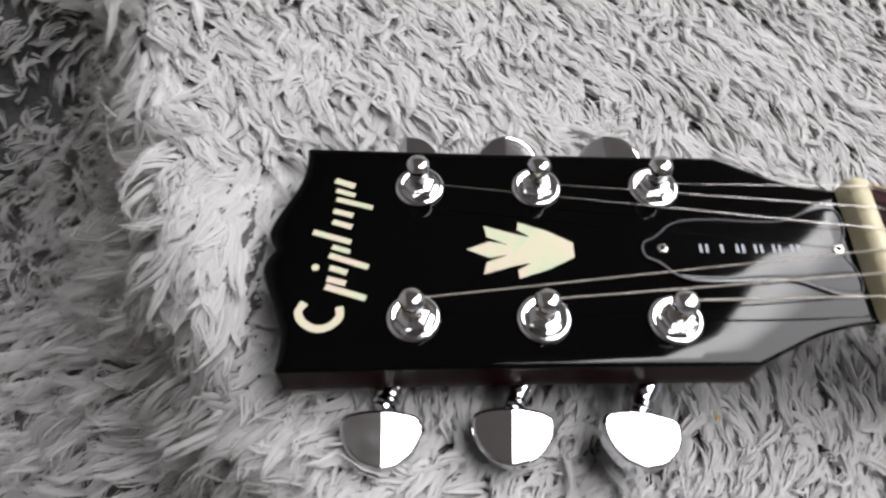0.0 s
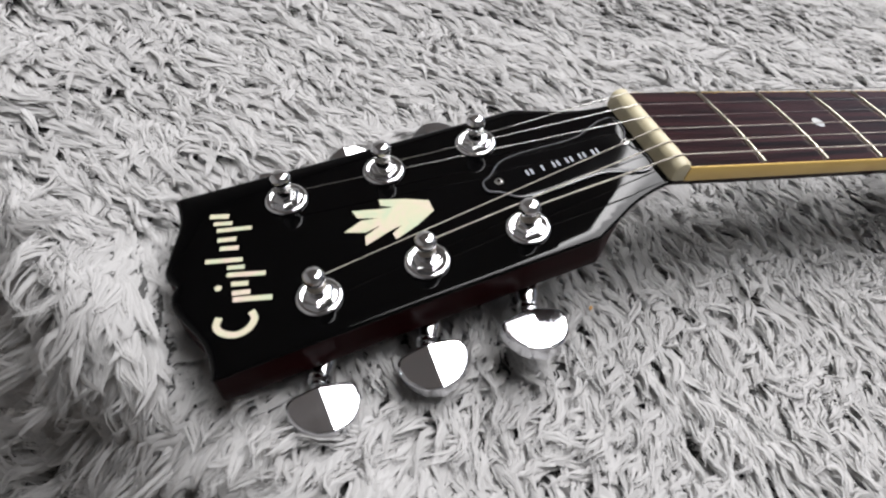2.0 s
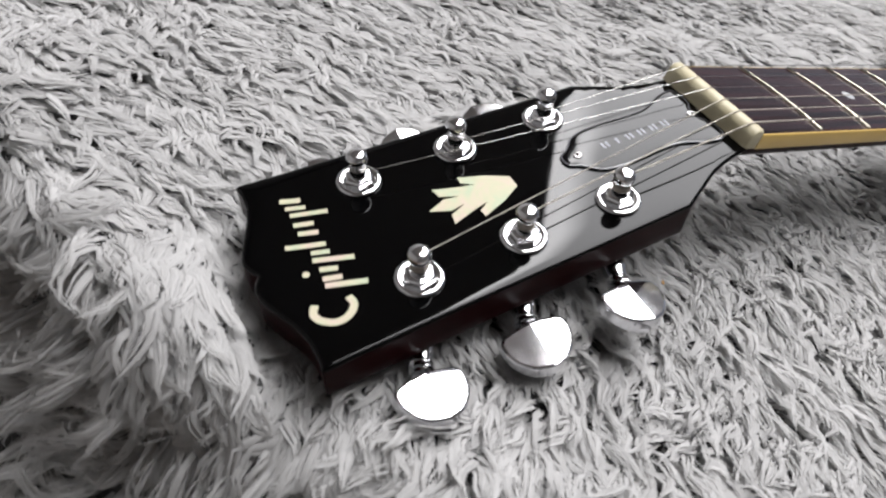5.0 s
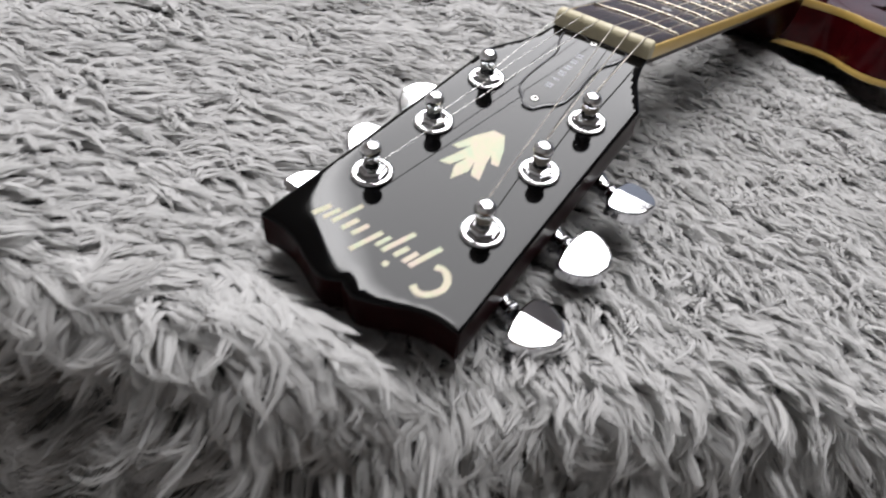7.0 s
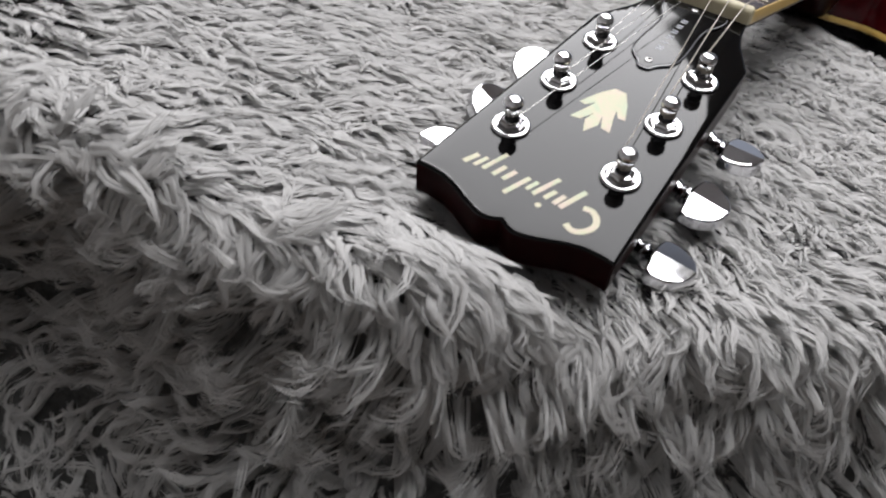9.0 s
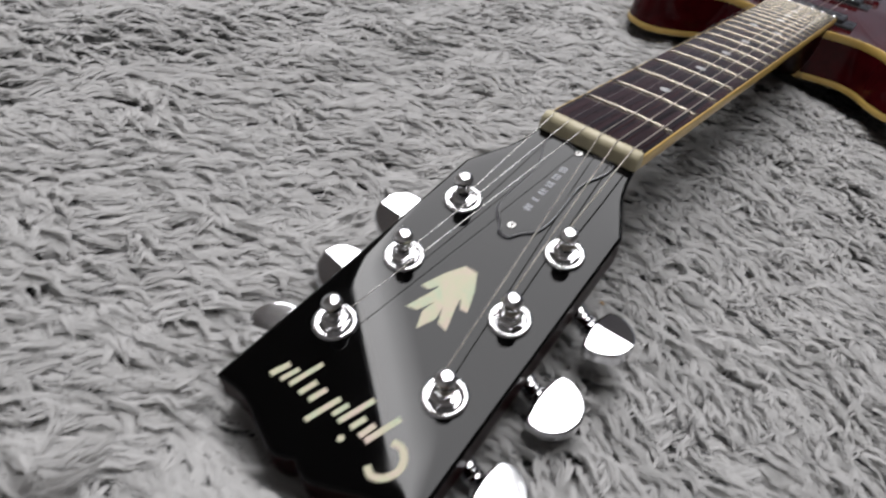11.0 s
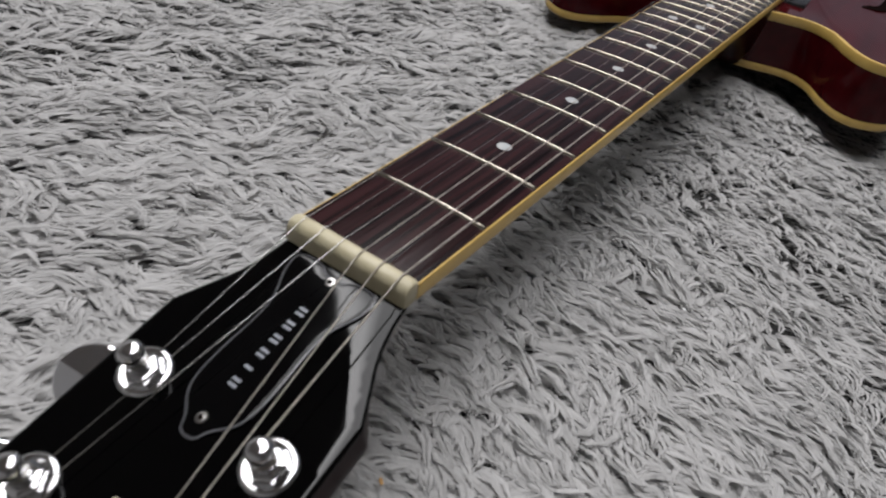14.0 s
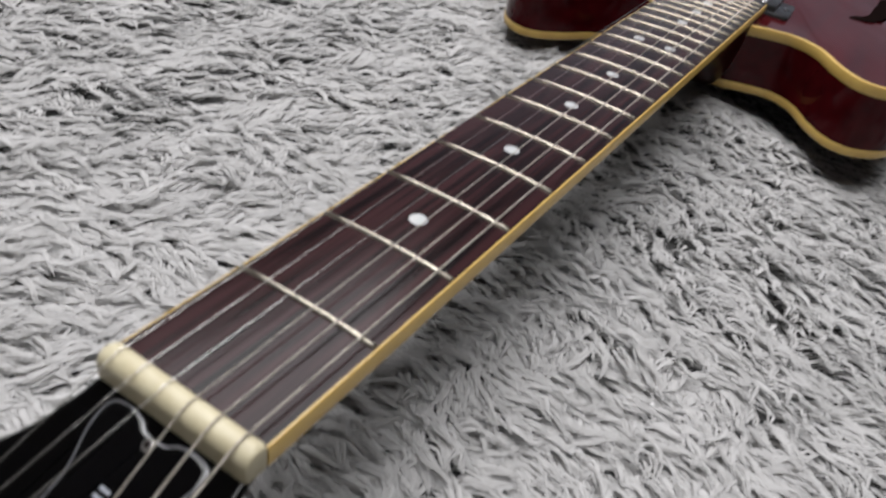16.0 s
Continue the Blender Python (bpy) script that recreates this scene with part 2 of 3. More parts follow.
slab("floor", X0, X1, Y0, Y1, FLOOR_Z - 0.1, FLOOR_Z, FLOORWOOD, "brown wooden floor boards under the bed", "floor")
slab("wall_west", X0 - 0.1, X0, Y0 - 0.1, Y1 + 0.1, FLOOR_Z - 0.1, CEIL_Z + 0.1, PALEWALL, "plain pale painted wall beside the bed", "wall")
# added out of view; its blue tint shows only in the chrome and lacquer
slab("wall_east", X1, X1 + 0.1, Y0 - 0.1, Y1 + 0.1, FLOOR_Z - 0.1, CEIL_Z + 0.1, BLUE_TINT_WALL, "unseen wall beyond the bed, tinted blue-grey to colour reflections", "wall")
slab("wall_south", X0, X1, Y0 - 0.1, Y0, FLOOR_Z - 0.1, CEIL_Z + 0.1, PLASTER, "plain grey painted side wall", "wall")
slab("wall_north", X0, X1, Y1, Y1 + 0.1, FLOOR_Z - 0.1, CEIL_Z + 0.1, PALEWALL, "plain pale painted side wall", "wall")


def ceiling():
    """A ceiling with an oblong opening for the roof window."""
    bm = bmesh.new()
    turn = Matrix.Rotation(radians(WIN_TURN), 2)
    hole = []
    for sx, sy in ((-1, -1), (1, -1), (1, 1), (-1, 1)):
        p = turn @ Vector((sx * (WIN_W / 2 + 0.02), sy * (WIN_L / 2 + 0.02)))
        hole.append((WIN_C[0] * 100 + p.x * 100, WIN_C[1] * 100 + p.y * 100))
    outer = [(X0 * 100, Y0 * 100), (X1 * 100, Y0 * 100), (X1 * 100, Y1 * 100), (X0 * 100, Y1 * 100)]
    lo, hi = CEIL_Z * 100, CEIL_Z * 100 + 14
    a, b = [bm.verts.new((*p, lo)) for p in outer], [bm.verts.new((*p, lo)) for p in hole]
    c, d = [bm.verts.new((*p, hi)) for p in outer], [bm.verts.new((*p, hi)) for p in hole]
    for i in range(4):
        j = (i + 1) % 4
        bm.faces.new((a[i], a[j], b[j], b[i])), bm.faces.new((c[i], d[i], d[j], c[j]))
        bm.faces.new((b[i], b[j], d[j], d[i])), bm.faces.new((a[i], c[i], c[j], a[j]))
    return tagged(part("ceiling", bm, CEILING, None, smooth=0), "pale painted ceiling with a large roof window", "ceiling", kind="structure")


ceiling()

# ---- the guitar ----
guitar = new("electric_guitar")
guitar.matrix_basis = GUITAR
tagged(guitar, "cherry red semi-hollow electric guitar lying on a grey fur blanket", "guitar")
HEAD = Matrix(((math.cos(radians(18.3)), 0, -math.sin(radians(18.3)), 0), (0, 1, 0, 0), (math.sin(radians(18.3)), 0, math.cos(radians(18.3)), -0.43), (0, 0, 0, 1)))


def head(bm):
    return moved(bm, HEAD)


def mirrored(half):
    """A closed outline from its half with y > 0, in order; points on y = 0 are not doubled."""
    return half + [(x, -y) for x, y in reversed(half) if abs(y) > 1e-6]


# headstock: wood core under a black face
side = curve([(-16.22, 3.72), (-12.0, 3.57), (-8.0, 3.46), (-4.6, 3.385), (-3.9, 3.37)], 3, False)
waist = curve([(-3.82, 3.33), (-2.85, 2.85), (-2.4, 2.62), (-1.88, 2.42), (-1.2, 2.25), (-0.55, 2.16), (0.0, 2.12)], 3, False)
crest = curve([(-16.78, 0.0), (-16.98, 0.35), (-17.02, 0.75), (-16.75, 1.45), (-16.45, 2.1), (-16.28, 2.7), (-16.26, 3.3), (-16.30, 3.66)], 3, False)
HEAD_OUT = mirrored(crest + side + waist)


def inset(outline, d):
    """The outline drawn in by d."""
    out, n = [], len(outline)
    area = sum(a[0] * b[1] - b[0] * a[1] for a, b in zip(outline, outline[1:] + outline[:1]))
    for i, (x, y) in enumerate(outline):
        a, b = Vector(outline[i - 1]), Vector(outline[(i + 1) % n])
        o = Vector((-(b - a).y, (b - a).x)).normalized() * (d if area > 0 else -d)
        out.append((x + o.x, y + o.y))
    return out


def wood_core():
    """The headstock's wood: upright sides that draw in below the waist, where the neck begins."""
    rings = []
    for z, d in ((-0.12, 0.01), (-0.5, 0.01), (-0.9, 0.01), (-1.25, 0.01), (-1.38, 0.05), (-1.46, 0.16)):
        ring = []
        for x, y in inset(HEAD_OUT, d):
            k = min(max((x + 4.0) / 3.2, 0.0), 1.0)
            ring.append((x, y * (1 - 0.5 * k * k * (3 - 2 * k) * (-0.12 - z) / 1.34), z))
        rings.append(ring)
    return loft(rings)


def lacquered_face():
    """The black face, its lacquer rolling off softly towards the rim."""
    edge = []
    for (ax, ay), (bx, by) in zip(HEAD_OUT, HEAD_OUT[1:] + HEAD_OUT[:1]):
        m = max(1, round(math.hypot(bx - ax, by - ay) / 0.2))
        edge += [(ax + (bx - ax) * i / m, ay + (by - ay) * i / m) for i in range(m)]
    rim = np.array(edge)
    after = np.roll(rim, -1, axis=0)

    def gap(x, y):
        """Distance to the rim, and whether the point lies inside it."""
        q, d = np.array((x, y)), after - rim
        t = np.clip(((q - rim) * d).sum(1) / (d * d).sum(1), 0, 1)
        far = np.hypot(*(rim + t[:, None] * d - q).T).min()
        cross = (rim[:, 1] > y) != (after[:, 1] > y)
        left = x < (after[:, 0] - rim[:, 0]) * (y - rim[:, 1]) / np.where(cross, after[:, 1] - rim[:, 1], 1) + rim[:, 0]
        return far, (cross & left).sum() % 2 == 1

    pts, drop = [Vector(p) for p in edge], [0.0] * len(edge)
    for d in (0.03, 0.07, 0.13):
        for x, y in inset(edge, d):
            far, inside = gap(x, y)
            if inside and far > 0.8 * d:
                pts.append(Vector((x, y))), drop.append(far)
    for i in range(-85, 1):
        for j in range(-19, 20):
            far, inside = gap(0.2 * i, 0.2 * j)
            if inside and far > 0.2:
                pts.append(Vector((0.2 * i, 0.2 * j))), drop.append(far)
    n = len(edge)
    co, _, faces, *_ = geometry.delaunay_2d_cdt(pts, [(i, (i + 1) % n) for i in range(n)], [], 1, 1e-5)
    bm = bmesh.new()
    verts = []
    for p in co:
        far = gap(p.x, p.y)[0]
        verts.append(bm.verts.new((p.x, p.y, -0.07 * max(0, 1 - far / 0.11) ** 2 - 0.022 * max(0, 1 - far / 0.75) ** 2)))
    for f in faces:
        bm.faces.new([verts[i] for i in f])
    for e in [e for e in bm.edges if len(e.link_faces) == 1]:
        a, b = (bm.verts.new((v.co.x, v.co.y, -0.12)) for v in e.verts)
        bm.faces.new((e.verts[0], e.verts[1], b, a))
    bmesh.ops.remove_doubles(bm, verts=bm.verts[:], dist=1e-4)
    return bm


headstock = part("headstock", head(wood_core()), NECKWOOD, guitar, "dark red-brown lacquered wooden headstock")
part("face_veneer", head(lacquered_face()), BLACK, headstock, "glossy black face with softly rounded edges", smooth=50)

# crown-shaped inlay
crown = [(-8.36, 0.24), (-9.05, 0.62), (-9.9, 0.93), (-9.93, 0.66), (-9.55, 0.42), (-10.0, 0.52), (-10.88, 0.80), (-10.80, 0.42), (-10.18, 0.16), (-10.55, 0.2)]
crown = mirrored(crown[:-1] + [(-10.72, 0.27), (-11.37, 0.0)])
part("crown_inlay", head(prism(crown, -0.02, 0.006)), PEARL, headstock, "pale pearl inlay shaped like a crown of leaves", smooth=0)


def bar(points, width):
    """A flat bar of even width along points."""
    left, right = [], []
    for i, p in enumerate(points):
        a, b = Vector(points[max(i - 1, 0)]), Vector(points[min(i + 1, len(points) - 1)])
        n = Vector((-(b - a).y, (b - a).x)).normalized() * width / 2
        left.append((p[0] + n.x, p[1] + n.y)), right.append((p[0] - n.x, p[1] - n.y))
    return left + right[::-1]


# maker's mark, as plain pearl bars in the size and place of the strokes
for points, w in (
    ([(-15.30, 2.42), (-14.70, 2.20)], 0.20), ([(-15.24, 2.05), (-14.66, 1.86)], 0.16), ([(-15.20, 1.72), (-14.10, 1.42)], 0.17),
    ([(-15.25, 1.30), (-14.66, 1.14)], 0.18), ([(-15.24, 0.92), (-14.66, 0.74)], 0.18), ([(-15.76, 0.56), (-14.64, 0.22)], 0.18),
    ([(-15.16, 0.06), (-14.64, -0.10)], 0.16), ([(-15.22, -0.22), (-14.08, -0.60)], 0.18), ([(-15.16, -0.62), (-14.66, -0.78)], 0.18),
    ([(-15.20, -0.98), (-14.66, -1.12)], 0.18), ([(-15.22, -1.22), (-14.08, -1.58)], 0.19),
    ([(-15.72, -1.72), (-15.86, -2.0), (-15.72, -2.3), (-15.35, -2.5), (-14.98, -2.42), (-14.74, -2.14), (-14.78, -1.84)], 0.22),
):
    part("mark_bar", head(prism(bar(curve(points, 4, False) if len(points) > 2 else points, w), -0.02, 0.006)), PEARL, headstock, smooth=0)
part("mark_dot", head(moved(lathe([(0.11, -0.02), (0.11, 0.006)], 12), Matrix.Translation((-15.56, -0.62, 0)))), PEARL, headstock, smooth=0)

# truss rod cover
bell = curve([(-6.50, 0.0), (-6.42, 0.26), (-6.12, 0.42), (-5.95, 0.56), (-5.62, 0.86), (-5.10, 1.02), (-4.2, 1.04), (-3.2, 0.98), (-2.4, 1.02), (-1.6, 1.36), (-1.1, 1.46), (-0.80, 1.36), (-0.70, 0.95), (-0.78, 0.5), (-0.92, 0.3), (-0.95, 0.0)], 3, False)
bell = mirrored(bell)
steps = ((0.0, -0.01), (0.0, 0.05), (0.012, 0.068), (0.04, 0.083), (0.085, 0.095), (0.135, 0.102), (0.17, 0.104))
cover = part("truss_rod_cover", head(loft([[(x, y, z) for x, y in inset(bell, d)] for d, z in steps])), COVER, headstock, "black bell-shaped plastic truss rod cover with pale markings", smooth=8)
part("edge_ply", head(loft([[(x, y, z) for x, y in inset(bell, d)] for d, z in ((0.012, 0.072), (0.035, 0.085), (0.06, 0.0925))], caps=False)), PLY, cover, "pale line of the lower ply along the edge")
for u in (-5.92, -1.12):
    bm = head(moved(lathe([(0.15, 0.095), (0.155, 0.125), (0.13, 0.15), (0.075, 0.155), (0.055, 0.12), (0, 0.12)], 18), Matrix.Translation((u, 0, 0))))
    part("screw", bm, SCREW, cover, "small steel screw")
    # dark plug filling the screw head, its colour standing for the recess's shade
    part("recess_shade", head(moved(lathe([(0.075, 0.115), (0.07, 0.159), (0, 0.159)], 4), Matrix.Translation((u, 0, 0)))), HOLE_SHADE, cover, smooth=0)
for k in range(6):
    u = -4.86 + 0.50 * k
    for d in ((0.0, 0.17) if k != 1 else (0.08,)):
        bm = prism([(u + d - 0.05, -0.12), (u + d + 0.03, -0.12), (u + d + 0.03, 0.15), (u + d - 0.05, 0.15)], 0.1, 0.11)
        part("marking", head(bm), MARK, cover, "pale plain bar", smooth=0)

# tuning machines
POSTS = (-12.76, -9.31, -5.87)
# where each button sits from its post, and how it is turned
BUTTONS = {
    (0, -1): (-0.91, 4.14, -1.79, 10.2, 3.7, 3.4), (1, -1): (-0.79, 4.00, -1.83, -0.9, 5.4, -1.4), (2, -1): (-0.82, 4.07, -1.88, 10.8, -0.6, -1.4),
    (0, 1): (-0.54, 4.18, -2.28, -10.8, 9.7, 0.7), (1, 1): (-0.71, 4.05, -2.22, -1.8, 27.7, 0.5), (2, 1): (-0.67, 4.06, -2.15, -15.4, 16.2, 1.6),
}
for s in (1, -1):
    for k, u in enumerate(POSTS):
        at = Matrix.Translation((u, s * 2.16, 0))
        machine = part("tuning_machine", head(moved(box(-0.75, 0.75, -0.7, 0.75 if s > 0 else 0.7, -2.45, -1.5, 0.2), at)), CHROME, guitar, "chrome tuning machine with a half-moon button")
        part("bushing", head(moved(lathe([(0.69, 0.0), (0.715, 0.03), (0.715, 0.07), (0.69, 0.10), (0.635, 0.125), (0.58, 0.125), (0.53, 0.10), (0.48, 0.085), (0.3, 0.085)], 32), at)), CHROME, machine)
        twist = Matrix.Rotation(radians(11 + 23 * k), 4, "Z")
        part("hex_nut", head(moved(lathe([(0.47, 0.07), (0.47, 0.24), (0.42, 0.285), (0.3, 0.32)], 6), at @ twist)), CHROME, machine, "chrome hexagonal nut", smooth=0)
        part("post", head(moved(lathe([(0.29, 0.27), (0.28, 0.40), (0.265, 0.55), (0.26, 0.78), (0.29, 0.83), (0.325, 0.90), (0.34, 0.99), (0.325, 1.09), (0.28, 1.175), (0.20, 1.225), (0.09, 1.24), (0, 1.24)], 28), at)), CHROME, machine)
        bx, by, bz, turn_y, turn_x, turn_z = BUTTONS[(k, s)]
        stem = Vector((u - 0.25, s * 2.68, -1.9))
        turn = Matrix.Translation(stem) @ (Vector((u + bx, s * by, bz)) - stem).to_track_quat("Z", "Y").to_matrix().to_4x4()
        part("shaft", head(moved(lathe([(0.20, 0.0), (0.40, 0.02), (0.42, 0.45), (0.39, 0.75), (0.33, 0.95), (0.29, 1.05), (0.29, 1.5)], 20), turn)), CHROME, machine)
        part("collar", head(moved(lathe([(0.28, 1.10), (0.35, 1.12), (0.36, 1.17), (0.31, 1.20), (0.31, 1.26), (0.36, 1.29), (0.37, 1.36), (0.29, 1.40)], 20), turn)), CHROME, machine)
        half = curve([(0.0, 0.30), (0.10, 0.88), (0.30, 1.08), (0.70, 1.07), (1.10, 0.87), (1.42, 0.50), (1.56, 0.0)], 4, False)
        full = [(b, a) for b, a in half] + [(b, -a) for b, a in reversed(half) if a > 1e-6]
        bm = bmesh.new()
        n, m = len(full), len(half)
        loops = []
        for up in (1, -1):
            loops.append([bm.verts.new((a, s * b, up * (0.36 - 0.113 * abs(a) / 1.08))) for b, a in full])
        for i in range(n):
            bm.faces.new((loops[0][i], loops[0][(i + 1) % n], loops[1][(i + 1) % n], loops[1][i]))
        for up, loop in zip((1, -1), loops):
            mid = bm.verts.new((0, 0, up * 0.36))
            bm.faces.new([mid] + loop[:m])
            bm.faces.new([mid] + loop[m - 1:])
            bm.faces.new((mid, loop[-1], loop[0]))
        bmesh.ops.recalc_face_normals(bm, faces=bm.faces)
        rim = [e for e in bm.edges if e.calc_face_angle(0) > 0.9]
        bmesh.ops.bevel(bm, geom=rim, offset=0.09, segments=3, profile=0.5, affect="EDGES")
        place = Matrix.Translation((u + bx, s * by, bz)) @ Matrix.Rotation(radians(turn_y), 4, "Y") @ Matrix.Rotation(radians(turn_x), 4, "X") @ Matrix.Rotation(radians(turn_z), 4, "Z")
        part("button", head(moved(bm, place)), BUTTON, machine, "polished half-moon button with two facets", smooth=6)

# nut
nutprofile = curve([(-0.62, -0.60), (-0.62, -0.22), (-0.59, -0.07), (-0.49, 0.06), (-0.34, 0.125), (-0.18, 0.12), (-0.06, 0.05), (0.0, -0.08), (0.0, -0.6)], 3, False)
nut = part("nut", loft([[(-0.3 + (x + 0.3) * k, y, z if z < -0.3 else z * k - 0.5 * (1 - k)) for x, z in nutprofile] for y, k in ((-2.18, 0.72), (-2.14, 0.9), (-2.05, 1.0), (-1, 1.0), (0, 1.0), (1, 1.0), (2.05, 1.0), (2.14, 0.9), (2.18, 0.72))]), NUTBONE, guitar, "cream bone-coloured nut holding six strings")

# fingerboard
SCALE = 62.865
FRETS = [SCALE * (1 - 2 ** (-n / 12)) for n in range(23)]


def half_width(x):
    return 2.16 + 0.0151 * x


def crownz(y):
    return -y * y / 61.0


board_end = 46.2
rings = []
for x in [0.0, *FRETS[1:], board_end]:
    w = half_width(x) - 0.07
    top = [(x, w * (i / 5 - 1), crownz(w * (i / 5 - 1))) for i in range(11)]
    rings.append(top + [(x, w, -0.62), (x, -w, -0.62)])
board = part("fingerboard", loft(rings), ROSEWOOD, guitar, "dark brown rosewood fingerboard with pearl dots")
for s in (1, -1):
    rings = []
    for x in (0.0, 12.0, 24.0, 36.0, board_end):
        w = half_width(x)
        rings.append([(x, s * (w - 0.07), crownz(w)), (x, s * (w - 0.03), crownz(w) - 0.005), (x, s * w, crownz(w) - 0.05), (x, s * w, -0.66), (x, s * (w - 0.07), -0.66)])
    part("edge_binding", loft(rings), BINDING, board, "aged cream edge binding")
for x in FRETS[1:]:
    w = half_width(x) - 0.08
    rings = []
    for i in range(13):
        y = w * (i / 6 - 1)
        k = 0.55 if i in (0, 12) else 1.0
        if i in (1, 11):
            y = math.copysign(w - 0.045, y)
        rings.append([(x + 0.088 * math.cos(a), y, crownz(y) - 0.02 + 0.115 * k * math.sin(a)) for a in (math.pi * j / 8 for j in range(9))])
    part("fret", loft(rings), FRETWIRE, board, smooth=60)
for n in (3, 5, 7, 9, 12, 15, 17, 19, 21):
    for y in ((-0.85, 0.85) if n == 12 else (0.0,)):
        at = Matrix.Translation(((FRETS[n] + FRETS[n - 1]) / 2, y, crownz(y)))
        part("dot_inlay", moved(lathe([(0.285, -0.05), (0.285, 0.006), (0.0, 0.008)], 20), at), DOT, board, smooth=20)

# neck
rings = []
for x, depth, wide, power in ((-2.2, 0.9, 0.62, 1.3), (-1.0, 1.25, 0.80, 1.3), (0.0, 1.4, 0.92, 1.3), (3.0, 1.4, 0.94, 1.3), (20.0, 1.5, 0.94, 1.2), (34.0, 1.65, 0.95, 1.1), (37.0, 2.3, 0.98, 0.8), (39.0, 3.4, 1.0, 0.5), (41.5, 4.4, 1.02, 0.3), (45.0, 4.4, 1.0, 0.35)):
    w = half_width(max(x, 0)) * wide - 0.02
    zt = -0.62 if x >= 0 else -0.75 + 0.33 * x
    rings.append([(x, math.copysign(w * abs(math.cos(a)) ** power, math.cos(a)), zt - depth * math.sin(a)) for a in (math.pi * i / 14 for i in range(15))])
part("neck", loft(rings), NECKWOOD, guitar, "dark red lacquered neck")

# body
HALF = [(42.4, 2.55), (43.0, 3.9), (43.4, 5.5), (42.4, 7.1), (40.1, 8.4), (38.5, 9.8), (38.4, 11.3), (40.1, 13.0), (43.5, 14.0), (47.5, 14.1), (51.5, 13.2), (55.5, 12.6), (59.5, 13.6), (63.5, 16.4), (68.5, 19.4), (73.5, 20.2), (78.5, 18.2), (82.5, 13.4), (84.6, 7.0), (85.2, 0.0)]
half = curve(HALF, 5, False)
BODY = half + [(x, -y) for x, y in reversed(half[:-1])]
TOP_Z, LOW_Z = -0.76, -4.95


def tilt(x):
    return -0.03 * (x - 41.0)


def arch(x, y, s, amount):
    """Height of a carved plate at scale s of the outline (1 at the rim)."""
    e = min(max((1 - s) / 0.45, 0.0), 1.0)
    near = min(max((x - 44.0) / 14.0, 0.0), 1.0)
    wing = min(max((abs(y) - 4.0) / 5.0, 0.0), 1.0)
    return amount * e * e * (3 - 2 * e) * max(near, 0.5 * wing)


def plate(name, z, sign, amount, label, mat):
    rings = []
    for s in (1.0, 0.985, 0.95, 0.9, 0.83, 0.75, 0.65, 0.5, 0.3, 0.12):
        rings.append([(62 + (x - 62) * s, y * s, z + tilt(62 + (x - 62) * s) + sign * arch(62 + (x - 62) * s, y * s, s, amount)) for x, y in BODY])
    return part(name, loft(rings), mat, body, label)


rim = [[(x, y, z + tilt(x)) for x, y in BODY] for z in (TOP_Z, -2.0, -3.3, LOW_Z)]
body = part("body", loft(rim, caps=False), CHERRY, guitar, "glossy cherry red hollow body with cream binding")
plate("top_plate", TOP_Z, 1, 1.1, "", CHERRY)
plate("back_plate", LOW_Z, -1, 1.7, "", CHERRY)


AREA = sum(a[0] * b[1] - b[0] * a[1] for a, b in zip(BODY, BODY[1:] + BODY[:1]))
TURNED = 1 if AREA > 0 else -1


def ribbon(z0, z1, proud):
    """A band round the body's outline, a little proud of it and rounded."""
    rings = []
    n = len(BODY)
    for i, (x, y) in enumerate(BODY):
        a, b = Vector(BODY[i - 1]), Vector(BODY[(i + 1) % n])
        o = Vector(((b - a).y, -(b - a).x)).normalized() * TURNED
        t = tilt(x)
        zm = (z0 + z1) / 2
        rings.append([(x + o.x * d, y + o.y * d, z + t) for d, z in ((-0.25, z0), (proud * 0.4, z0), (proud, z0 + 0.1), (proud, zm), (proud, z1 - 0.1), (proud * 0.4, z1), (-0.25, z1))])
    return loft(rings + [rings[0]], caps=False)


part("upper_binding", ribbon(TOP_Z - 0.58, TOP_Z + 0.03, 0.05), BINDING, body, "aged cream binding")
part("lower_binding", ribbon(LOW_Z - 0.03, LOW_Z + 0.48, 0.05), BINDING, body, "aged cream binding")
# no opening is cut: black pieces on the top carry the f-holes' shade
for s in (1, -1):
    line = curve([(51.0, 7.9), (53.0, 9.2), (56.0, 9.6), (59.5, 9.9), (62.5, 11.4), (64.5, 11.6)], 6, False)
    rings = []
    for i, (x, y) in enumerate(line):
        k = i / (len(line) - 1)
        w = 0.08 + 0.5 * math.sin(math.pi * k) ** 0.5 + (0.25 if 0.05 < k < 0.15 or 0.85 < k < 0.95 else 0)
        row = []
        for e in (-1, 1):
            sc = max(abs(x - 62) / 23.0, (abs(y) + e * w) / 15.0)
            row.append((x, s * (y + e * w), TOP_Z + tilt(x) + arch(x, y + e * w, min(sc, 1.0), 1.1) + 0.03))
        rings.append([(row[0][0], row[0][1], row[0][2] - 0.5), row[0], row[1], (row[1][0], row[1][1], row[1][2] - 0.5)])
    part("sound_hole_shade", loft(rings), HOLE_SHADE, body, "dark f-shaped piece painted as the shade of a sound hole")

